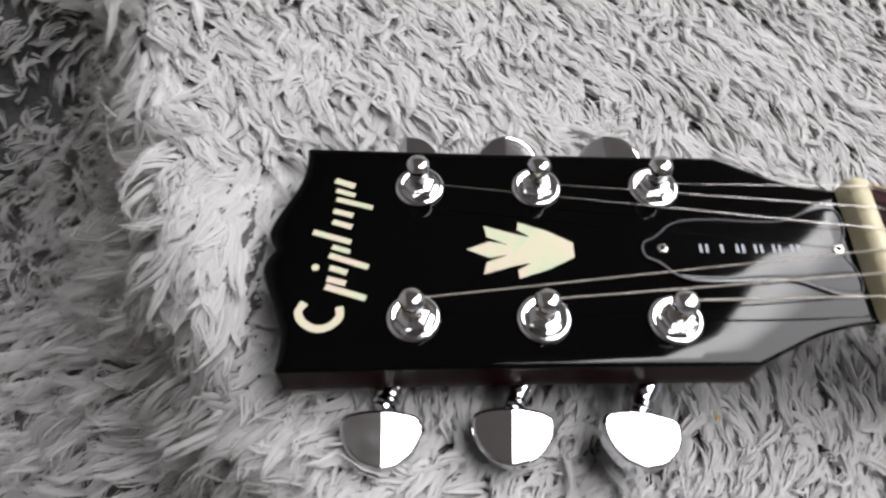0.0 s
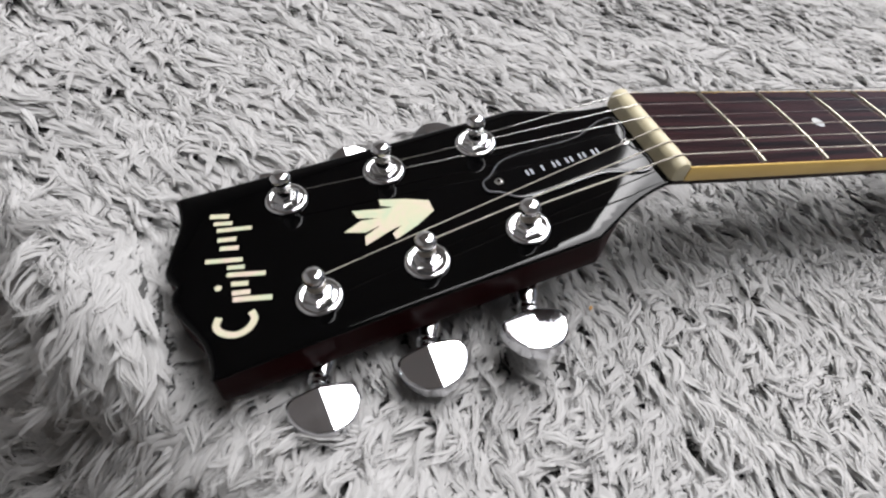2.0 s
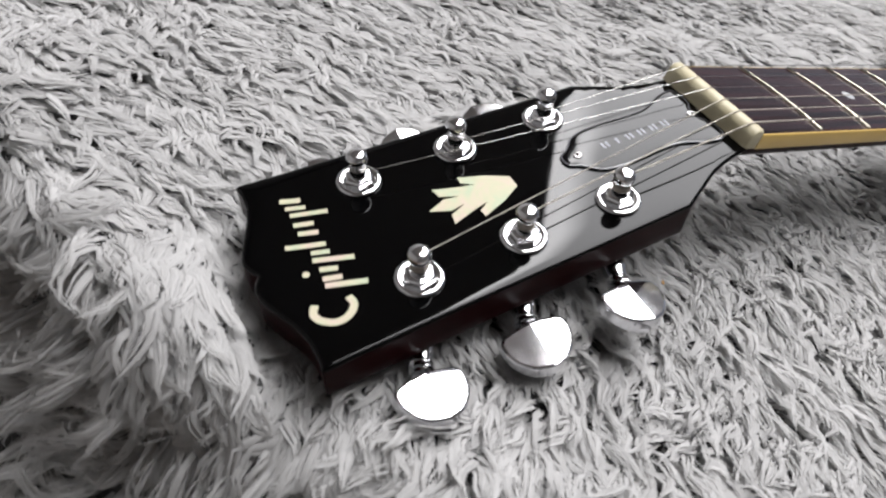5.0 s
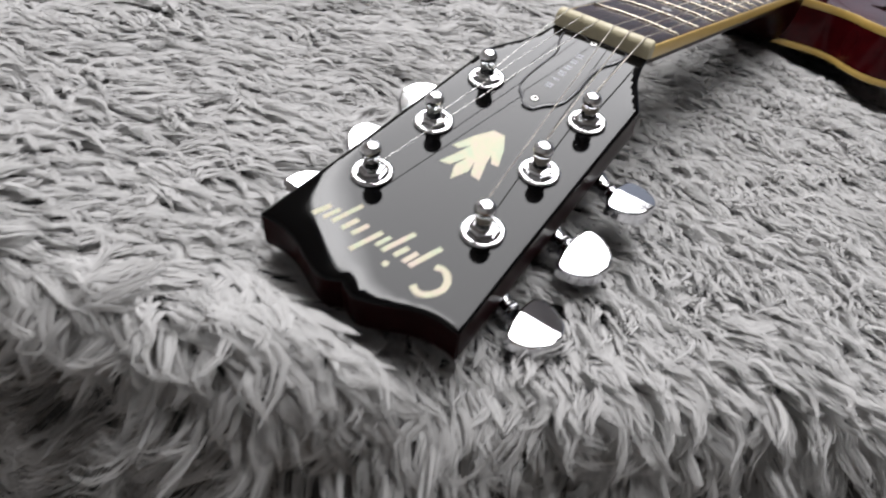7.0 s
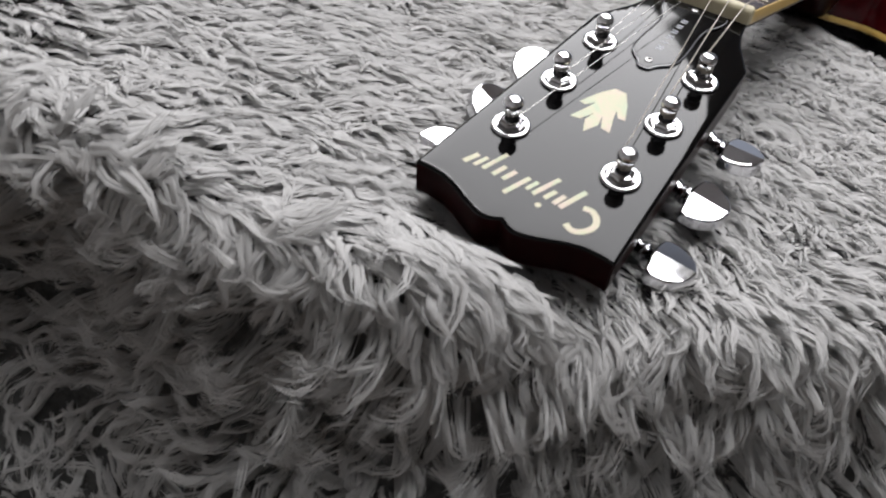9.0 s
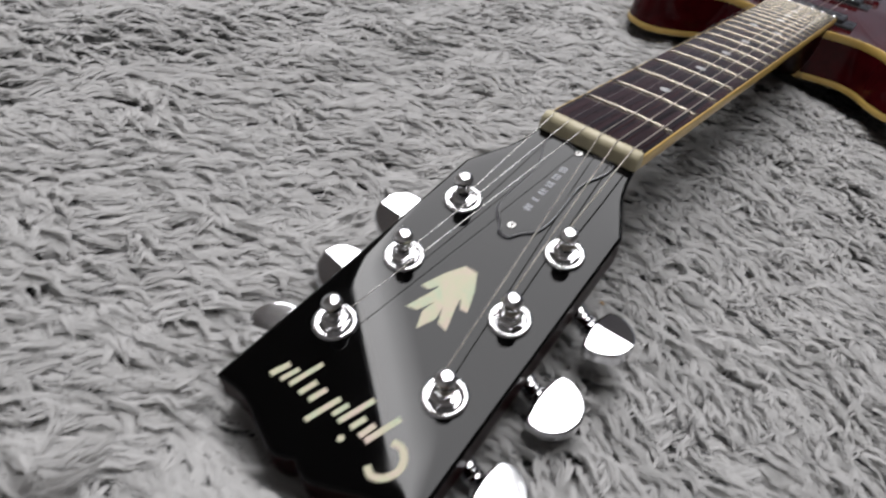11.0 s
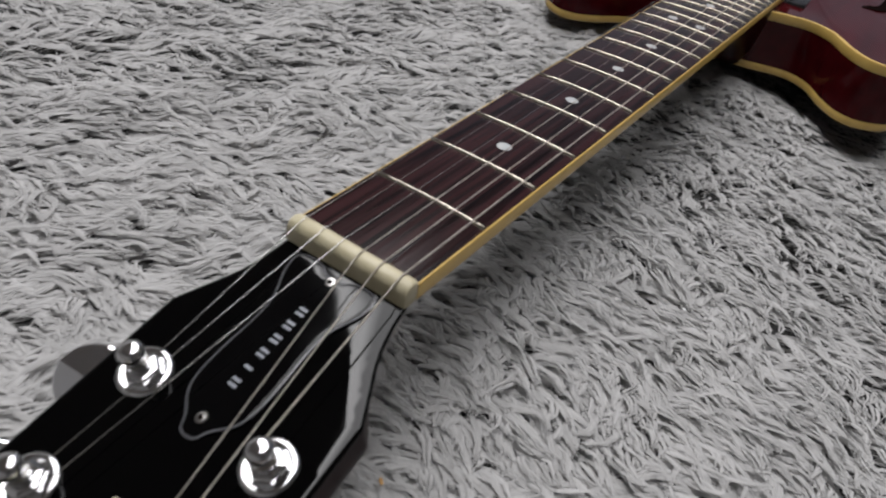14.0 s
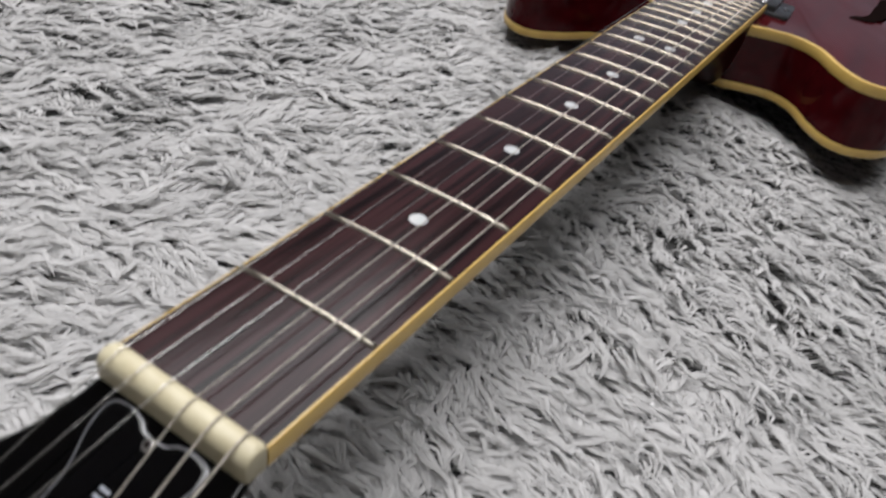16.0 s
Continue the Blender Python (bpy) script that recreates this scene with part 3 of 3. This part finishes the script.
# pickups, bridge, tailpiece
for x, z in ((46.5, -0.55), (56.5, -0.1)):
    pick = part("pickup", moved(box(0.25, 3.85, -3.4, 3.4, -1.2, 0.32, 0.12), Matrix.Translation((x, 0, z))), PICKUP, guitar, "black pickup with a row of steel pole screws")
    part("ring", moved(box(0.0, 4.3, -4.4, 4.4, -1.2, -0.05, 0.15), Matrix.Translation((x - 0.1, 0, z))), PICKUP, pick, "black plastic mounting ring")
    for k in range(6):
        for u in (0.75,):
            part("pole_screw", moved(lathe([(0.22, 0.25), (0.24, 0.36), (0.18, 0.43), (0, 0.44)], 14), Matrix.Translation((x + u, (k - 2.5) * 1.0, z))), CHROME, pick)
    for s in (1, -1):
        part("ring_screw", moved(lathe([(0.2, -0.06), (0.2, 0.0), (0.1, 0.05), (0, 0.05)], 12), Matrix.Translation((x + 2.0, s * 3.95, z))), CHROME, pick)
bridge = part("bridge", box(61.9, 63.6, -4.1, 4.1, -0.6, 0.75, 0.15), CHROME, guitar, "chrome bridge with six saddles")
for k in range(6):
    part("saddle", box(62.4, 63.1, (k - 2.5) * 1.04 - 0.35, (k - 2.5) * 1.04 + 0.35, 0.6, 0.98, 0.08), CHROME, bridge)
part("tailpiece", box(67.8, 69.8, -4.6, 4.6, -0.4, 0.7, 0.3), CHROME, guitar, "chrome stop tailpiece")

# strings, bass side first; each runs post, nut, bridge, tailpiece
GAUGE = (0.058, 0.047, 0.037, 0.026, 0.021, 0.017)
ORDER = (2, 1, 0, 0, 1, 2)
for k, d in enumerate(GAUGE):
    s = -1 if k < 3 else 1
    yn, yb = (k - 2.5) * 0.70, (k - 2.5) * 1.04
    u = POSTS[ORDER[k]]
    wraps = []
    for i in range(26):
        a = i * 2 * math.pi / 10
        wraps.append(HEAD @ Vector((u + 0.275 * math.cos(a), s * 2.16 - s * 0.275 * math.sin(a) * -1, 0.74 - 0.055 * i / 8)))
    leave = HEAD @ Vector((u + 0.05, s * (2.16 - 0.28), 0.60))
    pts = wraps + [leave, Vector((-0.55, yn, 0.10)), Vector((-0.3, yn, 0.17)), Vector((0.0, yn, 0.16)), Vector((62.6, yb, 1.02)), Vector((63.3, yb, 0.98)), Vector((68.0, yb, 0.5))]
    part("string", tube(pts, max(d * 0.54, 0.0145), 8), WOUND if k < 3 else STEEL, guitar, "wound steel string" if k < 3 else "plain steel string", smooth=60)

# ---- the blanket over the bed's edge ----
# q runs along the bed's edge, p across it: p < 0 lies on the bed, then comes the rounded edge and the fall.
EDGE_O, EDGE_D = np.array([-22.0, 5.0]), np.array([0.548, -0.836])
EDGE_N = np.array([-0.836, -0.548])
START = -1.0
# slope of the blanket across the edge: over the rounded edge, steeply down, then out again over what lies below
PROFILE_P = np.linspace(0, 70, 1401)
PROFILES = []
for angles in ((0, 1.95, 1.8, 1.1, 0.85, 0.7, 0.7), (0, 1.4, 1.4, 0.8, 0.55, 0.6, 0.7)):
    turned = np.interp(PROFILE_P, (0, 2.4, 5.5, 10.0, 22.0, 27.0, 70.0), angles)
    PROFILES.append((turned, np.cumsum(np.cos(turned)) * 0.05 - 0.05, np.cumsum(np.sin(turned)) * 0.05))
rng = np.random.default_rng(11)


def waves(x, y, seed, size, count=9):
    """A smooth random height from crossed waves, about -1 to 1."""
    r = np.random.default_rng(seed)
    out = np.zeros_like(x)
    for _ in range(count):
        a, k, f = r.uniform(0, 2 * np.pi), 2 * np.pi / (size * r.uniform(0.6, 1.6)), r.uniform(0, 2 * np.pi)
        out += np.sin(k * (x * np.cos(a) + y * np.sin(a)) + f)
    return out / np.sqrt(count)


def under_body(x, y):
    """1 well under the guitar's body, falling to 0 just outside its outline."""
    out = np.zeros_like(x)
    near = np.flatnonzero((x > 33) & (x < 90) & (np.abs(y) < 25))
    px, py = x[near], y[near]
    inside, gap = np.zeros(len(near), bool), np.full(len(near), 1e9)
    for (ax, ay), (bx, by) in zip(BODY, BODY[1:] + BODY[:1]):
        if ay != by:
            inside ^= ((ay > py) != (by > py)) & (px < (bx - ax) * (py - ay) / (by - ay) + ax)
        gap = np.minimum(gap, np.hypot(px - ax, py - ay))
    out[near] = np.clip(0.5 + np.where(inside, gap, -gap) / 6.0, 0, 1)
    return out


def lying(q, p):
    """Place (cm), and frame (along q, along p, outward), of the blanket's backing at q, p."""
    k = np.clip((q + 3.0) / 15.0, 0, 1)
    k = np.maximum(k * k * (3 - 2 * k), np.clip((-q - 9.0) / 9.0, 0, 1))
    arc, out, drop = [(1 - k) * np.interp(p, PROFILE_P, a) + k * np.interp(p, PROFILE_P, b) for a, b in zip(*PROFILES)]
    bend = np.where(q < 6.5, 5.0, 4.2) * np.tanh(np.where(q < 6.5, 0.0048, 0.0026) * (q - 6.5) ** 2) * np.clip((p + 60.0) / 55.0, 0, 1)
    s = START + np.minimum(p, 0) + out - bend
    z = -drop
    xy = EDGE_O + q[:, None] * EDGE_D + s[:, None] * EDGE_N
    n = np.c_[EDGE_N[0] * np.sin(arc), EDGE_N[1] * np.sin(arc), np.cos(arc)]
    tp = np.c_[EDGE_N[0] * np.cos(arc), EDGE_N[1] * np.cos(arc), -np.sin(arc)]
    tq = np.tile([EDGE_D[0], EDGE_D[1], 0.0], (len(q), 1))
    lump = (0.25 + 0.45 * np.clip(p / 5, 0, 1)) * waves(q, p, 3, 9) + 0.13 * waves(q, p, 4, 4.5)
    e = np.clip((s + 13.0) / 12.0, 0, 1)
    z = z - 0.5 * e * e * (3 - 2 * e)
    # the blanket lies higher on the side of the bass strings
    side_y = np.clip((7.0 - xy[:, 1]) / 9.0, 0, 1)
    z = z + 0.1 + 0.7 * side_y * side_y * (3 - 2 * side_y)
    place = np.c_[xy, z] + n * lump[:, None]
    # the head and its buttons press the pile down
    x, y = place[:, 0], place[:, 1]
    under = np.clip(1 - np.maximum(np.abs(y) - 4.2, 0) / 2.5, 0, 1) * np.clip((-5.0 - x) / 3, 0, 1) * np.clip((x + 17.0) / 1.5, 0, 1)
    room = 4.6 + 0.331 * x - 0.7
    place[:, 2] += np.where(under > 0, under * np.minimum(room - place[:, 2], 0), 0)
    place[:, 2] -= 0.5 * under_body(x, y)
    return place, tq, tp, n


def grid_sheet():
    q = np.arange(-100, 96, 1.2)
    p = np.concatenate([np.arange(-150, -80, 3.0), np.arange(-80, -30, 1.2), np.arange(-30, 14, 0.75), np.arange(14, 56, 1.5)])
    Q, P_ = np.meshgrid(q, p, indexing="ij")
    top, _, _, n = lying(Q.ravel(), P_.ravel())
    top = top - n * 0.15
    low = top - n * 0.5
    a, b = len(q), len(p)
    idx = np.arange(a * b).reshape(a, b)
    f1 = np.stack([idx[:-1, :-1], idx[1:, :-1], idx[1:, 1:], idx[:-1, 1:]], -1).reshape(-1, 4)
    border = np.concatenate([idx[:, 0], idx[-1, 1:], idx[-2::-1, -1], idx[0, -2:0:-1]])
    nb, k = np.roll(border, -1), a * b
    f3 = np.stack([border, border + k, nb + k, nb], -1)
    faces = np.concatenate([f1, f1[:, ::-1] + k, f3])
    me = bpy.data.meshes.new("backing")
    me.from_pydata((np.concatenate([top, low]) * 0.01).tolist(), [], faces.tolist())
    me.polygons.foreach_set("use_smooth", [True] * len(me.polygons))
    me.materials.append(BACKING)
    return me


blanket = new("fur_blanket", grid_sheet())
tagged(blanket, "thick grey long-pile fur blanket draped over the edge of a bed", "blanket")


def gathered(q, p, size):
    """Offset of each root to the middle of the tuft that it belongs to, and that middle."""
    iq, ip = np.floor(q / size), np.floor(p / size)
    best, mq, mp = np.full(len(q), 1e9), q.copy(), p.copy()
    for a in (-1, 0, 1):
        for b in (-1, 0, 1):
            cq, cp = iq + a, ip + b
            jq, jp = np.sin(cq * 127.1 + cp * 311.7) * 437.585, np.sin(cq * 269.5 + cp * 183.3) * 437.585
            cq, cp = (cq + 0.1 + 0.8 * (jq - np.floor(jq))) * size, (cp + 0.1 + 0.8 * (jp - np.floor(jp))) * size
            gap = np.hypot(cq - q, cp - p)
            closer = gap < best
            best, mq, mp = np.where(closer, gap, best), np.where(closer, cq, mq), np.where(closer, cp, mp)
    return mq, mp


def strand_mesh(q, p, hairs, length, rise, width, spread, segs=3, blades=2, tuft=0.0):
    """Locks of pile rooted at q, p: felted wisps and single hairs over them, lying over in one direction and drawn together towards each lock's tip."""
    n = len(q)
    place, tq, tp, up = lying(q, p)
    x, y = place[:, 0], place[:, 1]
    pull = np.zeros((n, 3))
    if tuft:
        mq, mp = gathered(q, p, tuft)
        pull = np.clip((p - 1.0) / 3.0, 0, 1)[:, None] * ((mq - q)[:, None] * tq + (mp - p)[:, None] * tp)
        q, p = 0.25 * q + 0.75 * mq, 0.25 * p + 0.75 * mp
    turnover = np.clip((y + 5.0) / 11.0, 0, 1)
    lie = np.radians(-125 + 60 * turnover) + 0.4 * waves(q, p, 11, 6.5) + 0.3 * waves(q, p, 12, 2.2) + rng.normal(0, 0.15, n) * (1 + np.clip(p / 5.0, 0, 1))
    cq = np.cos(lie) * EDGE_D[0] + np.sin(lie) * EDGE_D[1]
    cp = np.cos(lie) * EDGE_N[0] + np.sin(lie) * EDGE_N[1]
    fall = np.clip(p / 4.0, 0, 1) * np.clip((15.0 - p) / 5.0, 0.3, 1)
    left = np.clip((9.0 - q) / 9.0, 0, 1)
    swirl = fall * np.clip((q + 6) / 10, 0.45, 1) * (0.75 * waves(q, p, 31, 3.4) + 0.45 * waves(q, p, 32, 1.7))
    dq, dp = cq * (1 - 0.8 * fall) - 1.5 * fall * left, cp * (1 - 0.5 * fall) + (0.4 - 0.3 * left) * fall
    way = (dq * np.cos(swirl) - dp * np.sin(swirl))[:, None] * tq + (dq * np.sin(swirl) + dp * np.cos(swirl))[:, None] * tp
    way /= np.linalg.norm(way, axis=1)[:, None]
    size = rng.uniform(0.65, 1.35, n)
    high = rise * rng.uniform(0.55, 1.45, n) * (1 + 0.25 * waves(q, p, 21, 4) + 0.3 * waves(q, p, 23, 1.5)).clip(0.4, 2.0) * (1 + (1.0 + 1.0 * waves(q, p, 22, 3.2)) * fall).clip(0.5, 2.5) * (1 - 0.25 * np.clip((y - 4) / 4, 0, 1))
    # pressed under the headstock, its buttons and the body
    ceil_z = np.where((np.abs(y) < 4.0) & (x > -16.4) & (x < -3), 4.75 + 0.331 * x, 9.0)
    ceil_z = np.where((np.abs(y) >= 4.0) & (np.abs(y) < 6.4) & (x > -15) & (x < -4), 4.9 + 0.331 * x - 0.085 * y - 0.35, ceil_z)
    ceil_z = np.where((np.abs(y) < 4.0) & (x > -18.2) & (x <= -16.4), -0.25, ceil_z)
    high = np.clip(np.minimum(high, ceil_z - place[:, 2] - 0.15), 0.08, None)
    high *= 1 - 0.5 * under_body(x, y)
    long = length * size * (1 + 0.15 * fall)
    sideways = np.cross(up, way)
    bow, hook = rng.normal(0, 0.2, n) * (1 + 0.8 * fall), rng.normal(0, 0.28, n) * (1 + 1.1 * fall)
    if tuft:
        bow, hook = 0.3 * bow + 0.35 * waves(q, p, 61, 1.1), 0.35 * hook + 0.5 * waves(q, p, 62, 1.1)
    dip, curl = rng.uniform(0.35, 0.85, n), rng.uniform(0.05, 0.24, n) * (1 + 0.5 * fall)
    wave, beat = 2.6 * waves(q, p, 41, 2.2) + rng.normal(0, 0.7, n), rng.uniform(0.8, 1.6, n) * 2 * np.pi
    thick = 1 + 0.1 * fall
    soft_up = up + 0.22 * (waves(q, p, 51, 1.5)[:, None] * tq + waves(q, p, 52, 1.5)[:, None] * tp)
    verts, loops, sizes, facing, base = [], [], [], [], 0
    for count, wide, across, steps in ((blades, 0.6 * spread, 3, segs + 1), (hairs, width, 2, segs)):
        m = n * count
        rep = lambda v: np.repeat(v, count, axis=0)  # noqa: E731
        a, r = rng.uniform(0, 2 * np.pi, m), spread * np.sqrt(rng.uniform(0, 1, m)) * (0.95 if across == 3 else 1.15)
        off = (r * np.cos(a))[:, None] * rep(way) + (r * np.sin(a))[:, None] * rep(sideways)
        root = rep(place + 0.3 * pull) + off - rep(up) * 0.12
        f = rng.uniform(0.84, 1.06, m) * rep(long)
        h = rep(high) * rng.uniform(0.75, 1.05, m) * (0.9 if across == 3 else 1.0)
        stray = np.where(rng.uniform(0, 1, m) < 0.06, 1.0, 0.12) * (across == 2)
        loose = rng.normal(0, spread * 0.8, m) * stray
        h *= np.where(stray > 0.5, 1.2, 1.0)
        b_, k_ = rep(bow), rep(hook)
        one = root + rep(way) * (0.25 * f)[:, None] + rep(up) * h[:, None] + rep(sideways) * (b_ * f * 0.5)[:, None]
        two = rep(place + 0.6 * pull) + 0.7 * off + rep(way) * (0.7 * f)[:, None] + rep(up) * h[:, None] + rep(sideways) * (b_ * f + 0.5 * loose)[:, None]
        tip = rep(place + 0.85 * pull) + rep(0.16 - 0.06 * fall)[:, None] * off + rep(way) * f[:, None] + rep(up) * (h * rep(dip) * rng.uniform(0.8, 1.1, m))[:, None] + rep(sideways) * ((b_ * 0.4 + k_) * f + loose)[:, None]
        ts = np.linspace(0, 1, steps + 1)
        c_ = rep(curl) * np.minimum(f, 1.3)
        phase = rep(wave) + rng.normal(0, 0.2, m)
        path = [((1 - t) ** 3) * root + 3 * t * (1 - t) ** 2 * one + 3 * t * t * (1 - t) * two + t ** 3 * tip + rep(sideways) * (t * c_ * np.sin(phase + rep(beat) * t))[:, None] for t in ts]
        w = wide * rng.uniform(0.35, 1.65, m) * rep(thick)
        turn = rep(rng.normal(0, 0.15, n)) + rng.normal(0, 0.1, m)
        k = across * steps + 1
        co, nor = np.empty((m, k, 3), np.float32), np.empty((m, k, 3), np.float32)
        for i, t in enumerate(ts):
            if i == steps:
                co[:, k - 1], nor[:, k - 1] = path[i], nor[:, k - 2]
                break
            d = path[min(i + 1, steps)] - path[max(i - 1, 0)]
            d /= np.linalg.norm(d, axis=1)[:, None] + 1e-9
            b = np.cross(d, rep(up))
            b /= np.linalg.norm(b, axis=1)[:, None] + 1e-9
            b = b * np.cos(turn)[:, None] + np.cross(d, b) * np.sin(turn)[:, None]
            half = (w * ((1 - 0.65 * t) if across == 2 else (0.8 + 1.1 * t) * (1 - t) ** 1.1) / 2)[:, None]
            co[:, across * i], co[:, across * i + across - 1] = path[i] - b * half, path[i] + b * half
            # the felted fibres scatter light softly: the shading follows the lie of the pile more than each single fibre
            out = np.cross(b, d)
            out *= np.sign((out * rep(up)).sum(1) + 1e-9)[:, None]
            for j in range(across):
                nor[:, across * i + j] = rep(0.6 - 0.3 * fall)[:, None] * rep(soft_up) + rep(0.4 + 0.3 * fall)[:, None] * out + (j - (across - 1) / 2) * 0.38 * b
            if across == 3:
                co[:, across * i + 1] = path[i] + np.cross(b, d) * half * 0.28
        faces = [(across * i + j, across * i + j + 1, across * (i + 1) + j + 1, across * (i + 1) + j) for i in range(steps - 1) for j in range(across - 1)]
        faces += [(across * (steps - 1) + j, across * (steps - 1) + j + 1, k - 1) for j in range(across - 1)]
        start = (base + np.arange(m) * k)[:, None]
        loops.append((start + np.concatenate([np.array(f_) for f_ in faces])[None, :]).ravel())
        sizes.append(np.tile([len(f_) for f_ in faces], m))
        verts.append(co.reshape(-1, 3))
        facing.append(nor.reshape(-1, 3))
        base += m * k
    verts, loops, sizes = np.concatenate(verts), np.concatenate(loops), np.concatenate(sizes)
    me = bpy.data.meshes.new("fur")
    me.vertices.add(len(verts))
    me.vertices.foreach_set("co", (verts * 0.01).ravel())
    me.loops.add(len(loops))
    me.loops.foreach_set("vertex_index", loops.astype(np.int32))
    me.polygons.add(len(sizes))
    me.polygons.foreach_set("loop_start", (np.cumsum(sizes) - sizes).astype(np.int32))
    me.polygons.foreach_set("use_smooth", np.ones(len(sizes), bool))
    me.update(calc_edges=True)
    facing = np.concatenate(facing)
    me.normals_split_custom_set_from_vertices(facing / np.linalg.norm(facing, axis=1)[:, None])
    me.materials.append(FUR)
    ob = new("fur", me)
    ob.parent = blanket
    return tagged(ob, "soft grey pile in uneven locks", kind="stuff")


def scatter(q0, q1, p0, p1, step, keep):
    """Jittered roots on a grid, as far as keep(x, y, p) allows."""
    Q, P_ = np.meshgrid(np.arange(q0, q1, step), np.arange(p0, p1, step), indexing="ij")
    q, p = Q.ravel() + rng.uniform(-0.5, 0.5, Q.size) * step, P_.ravel() + rng.uniform(-0.5, 0.5, Q.size) * step
    place = lying(q, p)[0]
    ok = keep(place[:, 0], place[:, 1], p) & (rng.uniform(0, 1, len(p)) > 0.45 * np.clip((p - 1.5) / 3, 0, 1))
    return q[ok], p[ok]


def reach(x, y):
    return np.hypot((x + 6) * np.where(x < -6, 0.66, 0.8), y)


def seen(x, y):
    return (x < 66) & (y > -24) & (y < 46)


strand_mesh(*scatter(-40, 45, -60, 26, 0.37, lambda x, y, p: (reach(x, y) < 21) & (p < 2.6)), 4, 1.45, 0.5, 0.026, 0.27, 3, 6)
strand_mesh(*scatter(-40, 45, 2.6, 26, 0.37, lambda x, y, p: reach(x, y) < 21), 8, 1.3, 0.8, 0.022, 0.18, 4, 3, 0.95)
strand_mesh(*scatter(-75, 70, -104, 26, 0.52, lambda x, y, p: (reach(x, y) >= 21) & seen(x, y) & (p < 24)), 3, 1.45, 0.5, 0.04, 0.31, 2, 4)
strand_mesh(*scatter(-100, 95, -150, 56, 2.1, lambda x, y, p: (reach(x, y) >= 21) & ~(seen(x, y) & (p < 24))), 3, 2.3, 0.65, 0.4, 1.1, 2, 2)

# the bed under the blanket
bed_m = Matrix.Translation((EDGE_O[0], EDGE_O[1], 0)) @ Matrix(((EDGE_D[0], EDGE_N[0], 0, 0), (EDGE_D[1], EDGE_N[1], 0, 0), (0, 0, 1, 0), (0, 0, 0, 1)))
LABEL = "low bed under the grey fur blanket"
bed = new("bed")
tagged(bed, LABEL, "bed")
part("mattress", moved(box(-92, 86, -140, -18.0, -30.0, -2.4, 1.0), bed_m), BACKING, bed)
part("base", moved(box(-92, 86, -140, 5.5, FLOOR_Z * 100, -30.0, 1.0), bed_m), FLOORWOOD, bed, "brown wooden bed base")

# a scrap of white lint caught in the pile
bm = bmesh.new()
bmesh.ops.create_icosphere(bm, subdivisions=2, radius=0.07)
for v in bm.verts:
    v.co *= 1 + 0.35 * noise.noise(v.co * 9)
    v.co.z *= 0.45
tagged(part("lint", moved(bm, Matrix.Translation((12.17, -8.42, 1.95))), LINT, None, "small scrap of white lint caught in the grey fur"), "small scrap of white lint caught in the grey fur", "lint")

# a flake of dry straw beside the nut
bm = bmesh.new()
flake = [(-0.17, -0.02), (-0.05, -0.06), (0.10, -0.05), (0.18, 0.01), (0.06, 0.06), (-0.09, 0.05)]
rings = [[(x, y, z + 0.25 * x * x) for x, y in flake] for z in (0.0, 0.025)]
spot = GUITAR @ Vector((-0.0226, -0.0338, -0.0550))
straw = part("straw_flake", moved(loft(rings), Matrix.Translation(spot * 100) @ Matrix.Rotation(0.7, 4, "Z") @ Matrix.Rotation(0.3, 4, "Y")), STRAW, None, "tiny amber flake of straw lying on the grey fur")
tagged(straw, "tiny amber flake of straw lying on the grey fur", "debris")
